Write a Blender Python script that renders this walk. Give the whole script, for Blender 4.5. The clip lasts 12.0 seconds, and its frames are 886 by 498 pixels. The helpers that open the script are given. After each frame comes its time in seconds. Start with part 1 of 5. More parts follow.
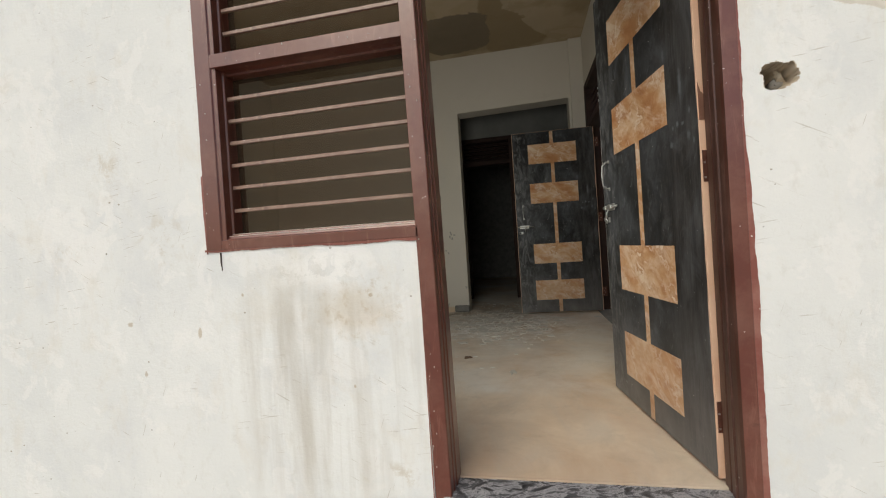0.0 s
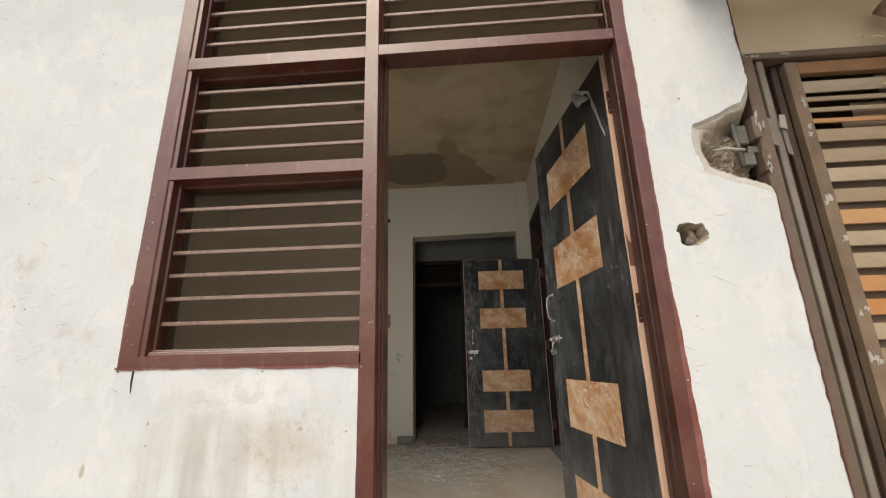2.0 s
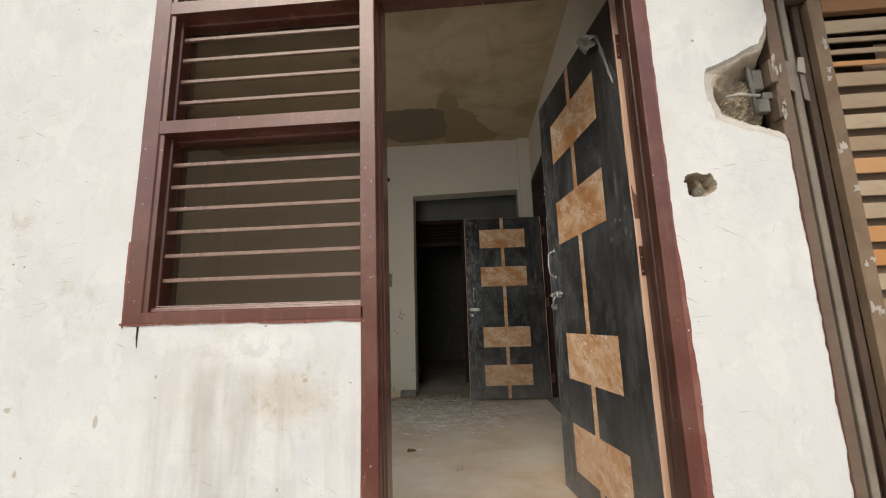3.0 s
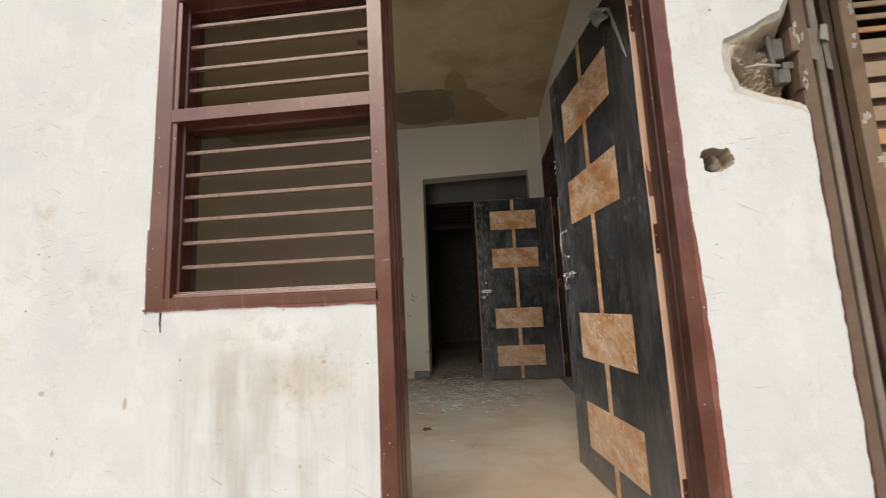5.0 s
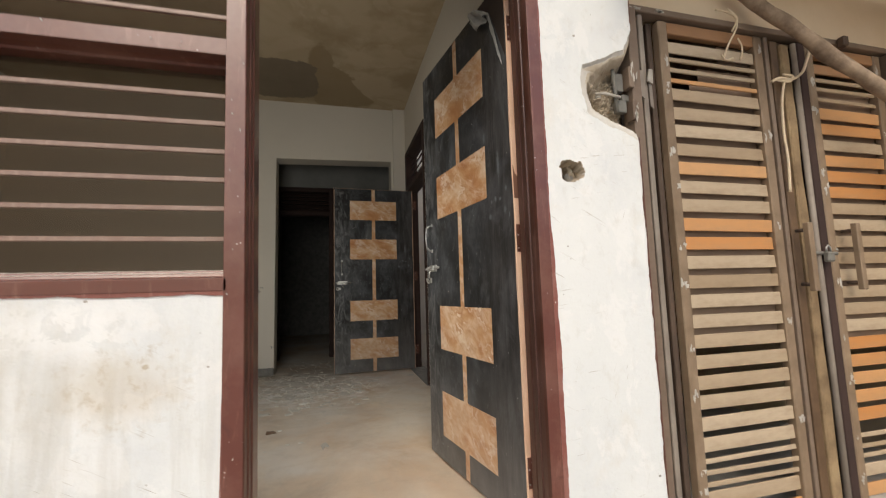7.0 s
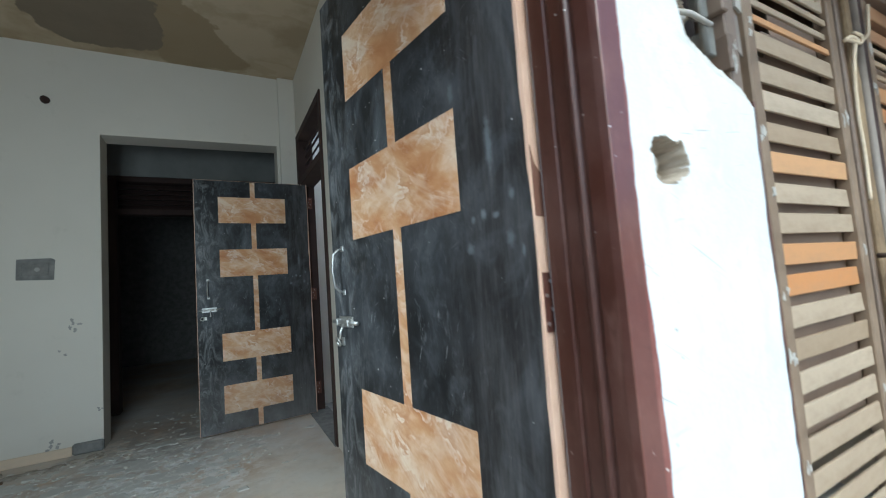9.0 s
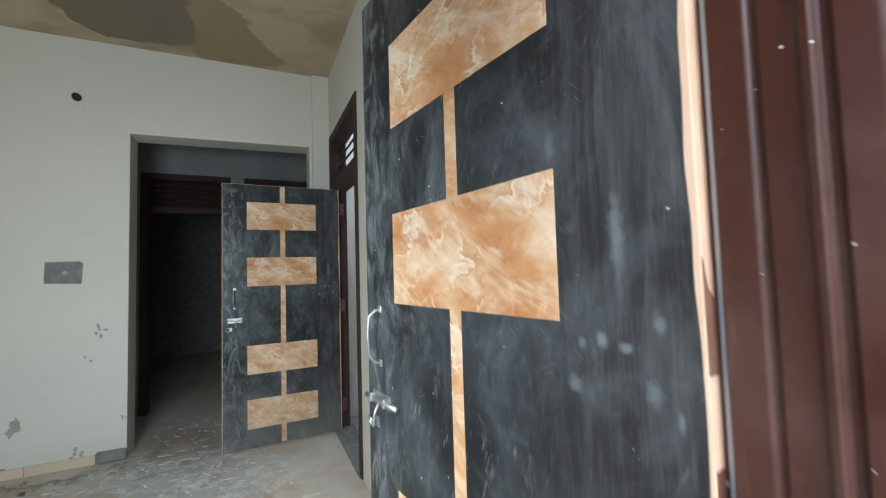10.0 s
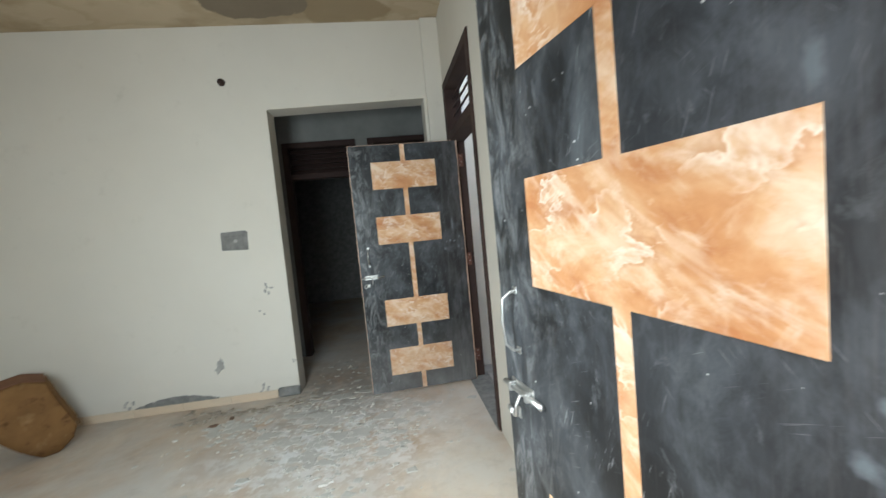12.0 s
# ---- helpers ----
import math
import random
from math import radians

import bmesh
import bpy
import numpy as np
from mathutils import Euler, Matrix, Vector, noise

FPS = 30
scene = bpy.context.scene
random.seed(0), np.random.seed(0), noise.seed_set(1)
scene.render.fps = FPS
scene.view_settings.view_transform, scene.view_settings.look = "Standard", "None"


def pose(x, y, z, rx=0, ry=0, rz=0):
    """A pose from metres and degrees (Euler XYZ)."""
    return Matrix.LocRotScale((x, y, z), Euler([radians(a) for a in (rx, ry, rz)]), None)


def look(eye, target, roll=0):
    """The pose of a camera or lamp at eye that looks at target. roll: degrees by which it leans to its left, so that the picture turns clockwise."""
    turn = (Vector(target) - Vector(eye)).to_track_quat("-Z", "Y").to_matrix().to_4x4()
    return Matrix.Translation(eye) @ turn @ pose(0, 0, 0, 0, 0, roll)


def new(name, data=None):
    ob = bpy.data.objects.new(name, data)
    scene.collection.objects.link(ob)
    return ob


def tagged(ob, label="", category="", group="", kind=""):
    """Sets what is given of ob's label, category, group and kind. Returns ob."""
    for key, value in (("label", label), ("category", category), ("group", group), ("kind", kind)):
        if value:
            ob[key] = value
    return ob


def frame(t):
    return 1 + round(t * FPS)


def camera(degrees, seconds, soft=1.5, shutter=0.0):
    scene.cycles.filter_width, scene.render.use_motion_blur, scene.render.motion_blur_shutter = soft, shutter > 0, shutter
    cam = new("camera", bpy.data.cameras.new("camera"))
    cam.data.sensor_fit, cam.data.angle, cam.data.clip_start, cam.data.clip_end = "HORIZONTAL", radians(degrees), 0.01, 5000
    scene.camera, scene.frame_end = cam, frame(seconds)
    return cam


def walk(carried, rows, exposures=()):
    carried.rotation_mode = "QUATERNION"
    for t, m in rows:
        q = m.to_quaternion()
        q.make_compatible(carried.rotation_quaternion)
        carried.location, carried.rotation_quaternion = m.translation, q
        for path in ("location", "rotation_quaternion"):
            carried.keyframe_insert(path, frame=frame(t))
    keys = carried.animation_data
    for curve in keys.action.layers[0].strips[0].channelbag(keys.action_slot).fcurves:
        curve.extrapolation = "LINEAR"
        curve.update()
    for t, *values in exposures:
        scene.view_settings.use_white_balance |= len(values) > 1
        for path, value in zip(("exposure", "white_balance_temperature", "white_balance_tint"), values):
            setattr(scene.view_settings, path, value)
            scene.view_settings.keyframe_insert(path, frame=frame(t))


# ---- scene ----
cam = camera(94.3, 12.0, soft=1.1, shutter=0.35)
PATH = [
    (0, (0.357, -1.374, 0.859), (-0.034, 0.587, 0.841), -3.7),
    (0.5, (0.355, -1.371, 0.866), (-0.012, 0.587, 1.051), -1.5),
    (1, (0.361, -1.394, 0.912), (0.116, 0.485, 1.553), -0.1),
    (1.5, (0.36, -1.38, 0.896), (0.176, 0.508, 1.527), -0.6),
    (2, (0.368, -1.368, 0.89), (0.238, 0.555, 1.426), -1.2),
    (2.5, (0.359, -1.354, 0.875), (0.235, 0.594, 1.311), -1.3),
    (3, (0.364, -1.341, 0.872), (0.223, 0.623, 1.223), -1.6),
    (4.8, (0.363, -1.348, 0.872), (0.214, 0.628, 1.145), -2.3),
    (5, (0.355, -1.347, 0.868), (0.161, 0.625, 1.139), -2.5),
    (5.5, (0.328, -1.345, 0.869), (0.022, 0.615, 1.127), -2.9),
    (6, (0.306, -1.342, 0.871), (-0.031, 0.614, 1.119), -3.6),
    (6.5, (0.31, -1.317, 0.89), (0.351, 0.659, 1.201), -4.4),
    (7, (0.294, -1.267, 0.874), (0.801, 0.657, 1.081), -1.7),
    (7.2, (0.291, -1.214, 0.863), (0.816, 0.708, 1.038), -1.4),
    (8.8, (0.481, -0.498, 1.061), (1.366, 1.285, 1.259), -4.5),
    (9, (0.459, -0.405, 1.123), (1.413, 1.347, 1.266), -4.2),
    (9.5, (0.439, -0.29, 1.275), (1.404, 1.457, 1.391), -3.4),
    (10, (0.508, -0.139, 1.345), (1.343, 1.675, 1.452), -1.7),
    (10.5, (0.529, -0.074, 1.471), (1.284, 1.772, 1.62), -3.0),
    (11, (0.521, -0.059, 1.472), (1.392, 1.728, 1.697), -4.4),
    (11.5, (0.554, -0.029, 1.452), (1.135, 1.884, 1.503), -5.7),
    (12, (0.539, 0.036, 1.425), (0.796, 2.014, 1.285), -5.4),
]
walk(
    cam,
    [(t, look(eye, target, roll)) for t, eye, target, roll in PATH],
    exposures=[(0, 0.10, 6650, 4), (2.0, 0.19, 6750, 6), (6.0, 0.19, 6700, 6), (7.0, 0.32, 6750, 7), (8.8, 0.70, 5150, -5), (9.5, 1.06, 5200, -5), (10.5, 1.78, 5500, -3), (11.5, 1.90, 5600, -3), (12, 1.84, 5600, -2)],
)

# ---- light: overcast sky, broad soft sun ----
SUN_EL, SUN_AZ = radians(48), radians(200)
world = bpy.data.worlds.new("sky")
scene.world = world
world.use_nodes = True
sky = world.node_tree.nodes.new("ShaderNodeTexSky")
sky.sky_type, sky.sun_disc, sky.sun_elevation, sky.sun_rotation = "NISHITA", False, SUN_EL, SUN_AZ
sky.air_density, sky.dust_density, sky.ozone_density = 1.0, 4.0, 1.0
back = world.node_tree.nodes["Background"]
world.node_tree.links.new(sky.outputs[0], back.inputs[0])
back.inputs[1].default_value = 0.15
sun = new("sun", bpy.data.lights.new("sun", "SUN"))
sun.data.energy, sun.data.angle, sun.data.color = 0.85, radians(40), (1.0, 0.95, 0.89)
sun.matrix_world = look((0, 0, 0), (-math.sin(SUN_AZ) * math.cos(SUN_EL), -math.cos(SUN_AZ) * math.cos(SUN_EL), -math.sin(SUN_EL)))


# the sky's light through the barred front window
day = new("window_daylight", bpy.data.lights.new("window_daylight", "AREA"))
day.data.shape, day.data.size, day.data.size_y, day.data.energy, day.data.color = "RECTANGLE", 0.72, 0.9, 13.0, (1.0, 0.985, 0.96)
day.data.spread = radians(150)
day.matrix_world = look((-0.385, 0.22, 1.50), (-0.25, 3.0, 1.02))


# ---- materials ----
class Graph:
    """Short-hand for one node material."""

    def __init__(self, name):
        self.m = bpy.data.materials.new(name)
        self.m.use_nodes = True
        self.nt = self.m.node_tree
        self.bsdf = self.nt.nodes["Principled BSDF"]
        self.obj = self.nt.nodes.new("ShaderNodeTexCoord").outputs["Object"]

    def node(self, kind):
        return self.nt.nodes.new(kind)

    def put(self, sock, value):
        if isinstance(value, bpy.types.NodeSocket):
            self.nt.links.new(value, sock)
        else:
            sock.default_value = (*value, 1.0) if isinstance(value, tuple) and len(value) == 3 and len(sock.default_value) == 4 else value

    def coords(self, sx=1, sy=1, sz=1, off=(0, 0, 0)):
        n = self.node("ShaderNodeMapping")
        self.put(n.inputs["Vector"], self.obj)
        n.inputs["Scale"].default_value = (sx, sy, sz)
        n.inputs["Location"].default_value = off
        return n.outputs[0]

    def noise(self, scale, detail=4, rough=0.55, vec=None, warp=0.0):
        n = self.node("ShaderNodeTexNoise")
        self.put(n.inputs["Vector"], vec or self.obj)
        n.inputs["Scale"].default_value, n.inputs["Detail"].default_value = scale, detail
        n.inputs["Roughness"].default_value, n.inputs["Distortion"].default_value = rough, warp
        return n.outputs["Fac"]

    def spots(self, scale, vec=None):
        n = self.node("ShaderNodeTexVoronoi")
        self.put(n.inputs["Vector"], vec or self.obj)
        n.inputs["Scale"].default_value = scale
        return n.outputs["Distance"]

    def specks(self, scale, size, off=(0, 0, 0)):
        """Small uneven flecks: 1 inside."""
        wobble = self.calc("MULTIPLY", self.calc("SUBTRACT", self.noise(scale * 3.0, 3), 0.5), 0.14)
        d = self.calc("ADD", self.spots(scale, self.coords(1, 1, 1.3, off)), wobble)
        keep = self.ramp(self.noise(scale * 0.37, 2, 0.5, self.coords(1, 1, 1, off)), (0.47, 0.0), (0.60, size))
        return self.ramp(self.calc("SUBTRACT", d, keep), (0.0, 1.0), (0.02, 0.0))

    def ramp(self, fac, *stops):
        n = self.node("ShaderNodeValToRGB")
        self.put(n.inputs[0], fac)
        el = n.color_ramp.elements
        while len(el) < len(stops):
            el.new(0.5)
        for e, (at, c) in zip(el, stops):
            e.position = at
            e.color = (c, c, c, 1) if isinstance(c, (int, float)) else (*c, 1)
        return n.outputs[0]

    def mix(self, fac, a, b, how="MIX"):
        n = self.node("ShaderNodeMix")
        n.data_type, n.blend_type = "RGBA", how
        self.put(n.inputs[0], fac), self.put(n.inputs[6], a), self.put(n.inputs[7], b)
        return n.outputs[2]

    def calc(self, op, a, b=0.0, clamp=False):
        n = self.node("ShaderNodeMath")
        n.operation, n.use_clamp = op, clamp
        self.put(n.inputs[0], a), self.put(n.inputs[1], b)
        return n.outputs[0]

    def axis(self, which):
        n = self.node("ShaderNodeSeparateXYZ")
        self.put(n.inputs[0], self.obj)
        return n.outputs[which]

    def blot(self, cx, cy, rx, ry, ax=0, ay=1, ragged=0.5, scale=6.0, power=4, soft=0.08):
        """1 inside a ragged rounded patch of the plane of two axes."""
        dx = self.calc("POWER", self.calc("ABSOLUTE", self.calc("DIVIDE", self.calc("SUBTRACT", self.axis(ax), cx), rx)), power)
        dy = self.calc("POWER", self.calc("ABSOLUTE", self.calc("DIVIDE", self.calc("SUBTRACT", self.axis(ay), cy), ry)), power)
        d = self.calc("POWER", self.calc("ADD", dx, dy), 1.0 / power)
        d = self.calc("ADD", d, self.calc("MULTIPLY", self.calc("SUBTRACT", self.noise(scale, 5), 0.5), ragged))
        return self.ramp(d, (1.0 - soft, 1.0), (1.0, 0.0))

    def random(self):
        return self.node("ShaderNodeObjectInfo").outputs["Random"]

    def done(self, color, rough=0.6, bump=None, strength=0.3, dist=0.002, metal=0.0, spec=0.5):
        self.put(self.bsdf.inputs["Base Color"], color)
        self.put(self.bsdf.inputs["Roughness"], rough)
        self.put(self.bsdf.inputs["Metallic"], metal)
        self.put(self.bsdf.inputs["Specular IOR Level"], spec)
        if bump is not None:
            n = self.node("ShaderNodeBump")
            n.inputs["Strength"].default_value, n.inputs["Distance"].default_value = strength, dist
            self.put(n.inputs["Height"], bump)
            self.put(self.bsdf.inputs["Normal"], n.outputs[0])
        return self.m


def plaster_outside():
    g = Graph("white_limewashed_plaster")
    c = g.mix(g.ramp(g.noise(1.5, 6, 0.6), (0.36, 0.0), (0.66, 1.0)), (0.737, 0.745, 0.732), (0.671, 0.686, 0.680))
    # lime brushed on unevenly: cool thin patches, warm patches, fresh patches with crisp edges
    c = g.mix(g.calc("MULTIPLY", g.ramp(g.noise(2.7, 8, 0.68, g.coords(1, 1, 0.8, (1, 3, 2)), 0.3), (0.50, 0.0), (0.66, 1.0)), 0.45), c, (0.585, 0.602, 0.622))
    c = g.mix(g.calc("MULTIPLY", g.ramp(g.noise(4.6, 7, 0.66, g.coords(1, 1, 0.6, (5, 2, 8)), 0.4), (0.55, 0.0), (0.68, 1.0)), 0.36), c, (0.645, 0.60, 0.52))
    c = g.mix(g.calc("MULTIPLY", g.ramp(g.noise(5.5, 7, 0.66, g.coords(1, 1, 1, (1, 9, 4)), 0.5), (0.55, 0.0), (0.585, 1.0)), 0.45), c, (0.78, 0.775, 0.76))
    c = g.mix(g.calc("MULTIPLY", g.ramp(g.noise(19, 8, 0.72, g.coords(1, 1, 0.7, (3, 3, 1))), (0.54, 0.0), (0.70, 1.0)), 0.38), c, (0.56, 0.545, 0.50))
    # run-off streaks under the window, wide and narrow
    zone = g.blot(-0.36, 0.36, 0.44, 0.50, 0, 2, 0.40, 3.0, 4, 0.45)
    wide = g.ramp(g.noise(1.0, 5, 0.55, g.coords(6.0, 1, 0.7, (0.4, 0, 0)), 0.3), (0.47, 0.0), (0.66, 1.0))
    thin = g.ramp(g.noise(1.0, 6, 0.6, g.coords(21.0, 1, 1.3, (2, 0, 5)), 0.3), (0.50, 0.0), (0.72, 1.0))
    c = g.mix(g.calc("MULTIPLY", g.calc("MULTIPLY", zone, wide), 0.68), c, (0.47, 0.445, 0.395))
    c = g.mix(g.calc("MULTIPLY", g.calc("MULTIPLY", zone, thin), 0.45), c, (0.45, 0.42, 0.36))
    mould = g.ramp(g.noise(13.0, 8, 0.74, g.coords(1, 1, 1, (2, 2, 7)), 0.4), (0.50, 0.0), (0.62, 1.0))
    dots = g.ramp(g.noise(30.0, 7, 0.7, g.coords(1, 1, 1, (2, 2, 7)), 0.2), (0.53, 0.0), (0.66, 1.0))
    c = g.mix(g.calc("MULTIPLY", g.calc("MULTIPLY", g.blot(-0.25, 0.66, 0.24, 0.19, 0, 2, 1.0, 5, 2, 0.7), dots), 0.55), c, (0.45, 0.38, 0.28))
    c = g.mix(g.calc("MULTIPLY", g.blot(-0.25, 0.65, 0.17, 0.11, 0, 2, 1.2, 9, 2, 0.6), 0.36), c, (0.50, 0.40, 0.26))
    # bare lime flaked and smeared on below the sill
    flake = g.ramp(g.noise(16, 7, 0.7, g.coords(1, 1, 1, (8, 1, 3)), 0.6), (0.46, 0.0), (0.50, 1.0))
    c = g.mix(g.calc("MULTIPLY", g.calc("MULTIPLY", g.blot(-0.37, 0.80, 0.24, 0.09, 0, 2, 1.1, 8, 2, 0.6), flake), 0.55), c, (0.83, 0.825, 0.81))
    for bx, bz, bw, bh in ((-0.898, 0.579, 0.010, 0.024), (-1.16, 0.42, 0.009, 0.013), (-1.22, 0.62, 0.014, 0.012), (-0.27, 0.375, 0.006, 0.008), (-0.70, 0.72, 0.006, 0.008), (-0.19, 0.70, 0.010, 0.008)):
        c = g.mix(g.calc("MULTIPLY", g.blot(bx, bz, bw, bh, 0, 2, 1.2, 70, 2, 0.4), 0.55), c, (0.36, 0.27, 0.15))
    for bx, bz, bw, bh in ((-1.02, 0.95, 0.16, 0.14), (-1.50, 0.93, 0.12, 0.05), (-1.30, 1.25, 0.10, 0.16), (-0.14, 0.06, 0.22, 0.05)):
        c = g.mix(g.calc("MULTIPLY", g.calc("MULTIPLY", g.blot(bx, bz, bw, bh, 0, 2, 1.4, 9, 2, 0.7), mould), 0.55), c, (0.50, 0.45, 0.36))
    c = g.mix(g.calc("MULTIPLY", g.specks(13, 0.05), 0.8), c, (0.30, 0.27, 0.22))
    c = g.mix(g.calc("MULTIPLY", g.specks(7, 0.03, (3, 1, 2)), 0.85), c, (0.16, 0.14, 0.11))
    # sparse hairline scratches
    for angle, off in ((0.12, (2, 4, 6)), (-0.5, (8, 1, 3)), (1.2, (5, 5, 0))):
        turned = g.node("ShaderNodeMapping")
        g.put(turned.inputs["Vector"], g.obj)
        turned.inputs["Rotation"].default_value = (0, angle, 0)
        fine = g.node("ShaderNodeMapping")
        g.put(fine.inputs["Vector"], turned.outputs[0])
        fine.inputs["Scale"].default_value, fine.inputs["Location"].default_value = (6.0, 1, 110.0), off
        line = g.ramp(g.noise(1.6, 2, 0.5, fine.outputs[0], 0.15), (0.70, 0.0), (0.74, 1.0))
        where = g.ramp(g.noise(2.3, 4, 0.6, g.coords(1, 1, 1, off)), (0.52, 0.0), (0.60, 0.6))
        c = g.mix(g.calc("MULTIPLY", line, where), c, (0.36, 0.32, 0.26))
    h = g.mix(0.5, g.noise(70, 6, 0.65), g.noise(9, 7, 0.6))
    return g.done(c, 0.9, h, 0.7, 0.006, spec=0.2)


def paint(name, color, dusty, rough=0.35, dust=0.35, sheen=0.5):
    g = Graph(name)
    c = g.mix(g.noise(5, 5), color, tuple(v * 0.62 for v in color))
    c = g.mix(g.calc("MULTIPLY", g.ramp(g.noise(3.0, 7, 0.7), (0.46, 0.0), (0.74, 1.0)), dust), c, dusty)
    # brushed wear along the boards
    c = g.mix(g.calc("MULTIPLY", g.ramp(g.noise(4.0, 8, 0.7, g.coords(6, 6, 0.9, (2, 2, 2)), 0.5), (0.56, 0.0), (0.78, 1.0)), dust), c, tuple(v * 1.5 for v in dusty))
    c = g.mix(g.calc("MULTIPLY", g.ramp(g.noise(9, 7, 0.7, g.coords(1, 1, 1, (6, 1, 7)), 0.8), (0.60, 0.0), (0.70, 1.0)), 0.5), c, tuple(v * 0.45 for v in color))
    c = g.mix(g.calc("MULTIPLY", g.specks(24, 0.05), 0.8), c, (0.70, 0.64, 0.58))
    c = g.mix(g.specks(22, 0.024, (4, 2, 1)), c, (0.74, 0.70, 0.64))
    r = g.ramp(g.noise(6, 5), (0.3, rough), (0.75, min(1, rough + 0.3)))
    g.done(c, r, g.noise(35, 5), 0.18, 0.002, spec=0.45)
    g.put(g.bsdf.inputs["Coat Weight"], sheen)
    g.put(g.bsdf.inputs["Coat Roughness"], 0.20)
    g.put(g.bsdf.inputs["Coat IOR"], 1.5 + 0.14 * (sheen >= 1.0))
    return g.m


def laminate_black():
    g = Graph("dusty_black_laminate")
    c = g.mix(g.noise(2.2, 4), (0.008, 0.009, 0.010), (0.019, 0.020, 0.022))
    # smoky dust
    cloud = g.ramp(g.noise(2.6, 8, 0.62, g.coords(1, 1, 0.9, (4, 0, 1)), 0.4), (0.46, 0.0), (0.74, 1.0))
    c = g.mix(g.calc("MULTIPLY", cloud, 0.9), c, (0.074, 0.079, 0.088))
    smudge = g.ramp(g.noise(9, 7, 0.68, g.coords(1, 1, 0.8, (5, 5, 5)), 0.4), (0.50, 0.0), (0.74, 1.0))
    c = g.mix(g.calc("MULTIPLY", g.calc("MULTIPLY", smudge, cloud), 0.8), c, (0.20, 0.215, 0.235))
    wipe = g.ramp(g.noise(3.0, 8, 0.7, g.coords(1.6, 1.6, 0.9, (9, 3, 4)), 0.5), (0.56, 0.0), (0.76, 1.0))
    c = g.mix(g.calc("MULTIPLY", wipe, 0.62), c, (0.18, 0.195, 0.21))
    blotch = g.ramp(g.noise(17, 6, 0.7, g.coords(1, 1, 0.6, (1, 7, 2)), 0.4), (0.60, 0.0), (0.68, 1.0))
    c = g.mix(g.calc("MULTIPLY", blotch, 0.28), c, (0.26, 0.27, 0.28))
    # brushed grain towards the hinges, with the doorway's reflection painted in as grey
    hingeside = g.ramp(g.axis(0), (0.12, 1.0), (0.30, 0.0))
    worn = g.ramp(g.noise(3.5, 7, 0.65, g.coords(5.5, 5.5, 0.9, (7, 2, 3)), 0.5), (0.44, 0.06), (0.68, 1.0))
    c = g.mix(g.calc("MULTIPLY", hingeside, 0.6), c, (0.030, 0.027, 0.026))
    c = g.mix(g.calc("MULTIPLY", g.calc("MULTIPLY", worn, hingeside), 0.55), c, (0.135, 0.137, 0.142))
    grain = g.ramp(g.noise(1.2, 7, 0.75, g.coords(90, 90, 5), 0.2), (0.50, 0.0), (0.74, 1.0))
    c = g.mix(g.calc("MULTIPLY", g.calc("MULTIPLY", grain, hingeside), 0.42), c, (0.16, 0.145, 0.138))
    patch = g.ramp(g.noise(6.5, 8, 0.7, g.coords(1, 1, 0.55, (3, 8, 6)), 0.7), (0.50, 0.0), (0.64, 1.0))
    c = g.mix(g.calc("MULTIPLY", patch, 0.30), c, (0.150, 0.160, 0.178))
    hair = g.ramp(g.noise(1.0, 5, 0.7, g.coords(240, 240, 7, (4, 1, 9)), 0.1), (0.56, 0.0), (0.72, 1.0))
    c = g.mix(g.calc("MULTIPLY", hair, 0.22), c, (0.17, 0.165, 0.165))
    # scuffs and scratches by the free edge
    edge = g.ramp(g.axis(0), (0.62, 0.0), (0.88, 1.0))
    scuff = g.ramp(g.noise(3.4, 9, 0.78, g.coords(5, 5, 1.8), 1.2), (0.48, 0.0), (0.70, 1.0))
    c = g.mix(g.calc("MULTIPLY", g.calc("MULTIPLY", edge, scuff), 0.7), c, (0.40, 0.405, 0.41))
    for angle, off, thin, gain in ((0.35, (3, 3, 8), 150, 0.45), (-0.75, (1, 5, 2), 170, 0.4), (1.15, (6, 0, 4), 140, 0.2)):
        turned = g.node("ShaderNodeMapping")
        g.put(turned.inputs["Vector"], g.obj)
        turned.inputs["Rotation"].default_value = (0, angle, 0)
        fine = g.node("ShaderNodeMapping")
        g.put(fine.inputs["Vector"], turned.outputs[0])
        fine.inputs["Scale"].default_value, fine.inputs["Location"].default_value = (thin, 1, 9.0), off
        line = g.ramp(g.noise(1.6, 2, 0.5, fine.outputs[0], 0.1), (0.67, 0.0), (0.71, 1.0))
        where = g.ramp(g.noise(3.3, 4, 0.6, g.coords(1, 1, 1, off)), (0.50, 0.0), (0.62, gain))
        c = g.mix(g.calc("MULTIPLY", line, where), c, (0.44, 0.45, 0.46))
    low = g.ramp(g.axis(2), (0.0, 1.0), (0.6, 0.0))
    c = g.mix(g.calc("MULTIPLY", g.calc("MULTIPLY", low, g.noise(5, 6)), 0.8), c, (0.26, 0.25, 0.24))
    c = g.mix(g.specks(26, 0.055), c, (0.62, 0.62, 0.60))
    c = g.mix(g.calc("MULTIPLY", g.specks(13, 0.09, (1, 2, 3)), 0.3), c, (0.34, 0.37, 0.41))
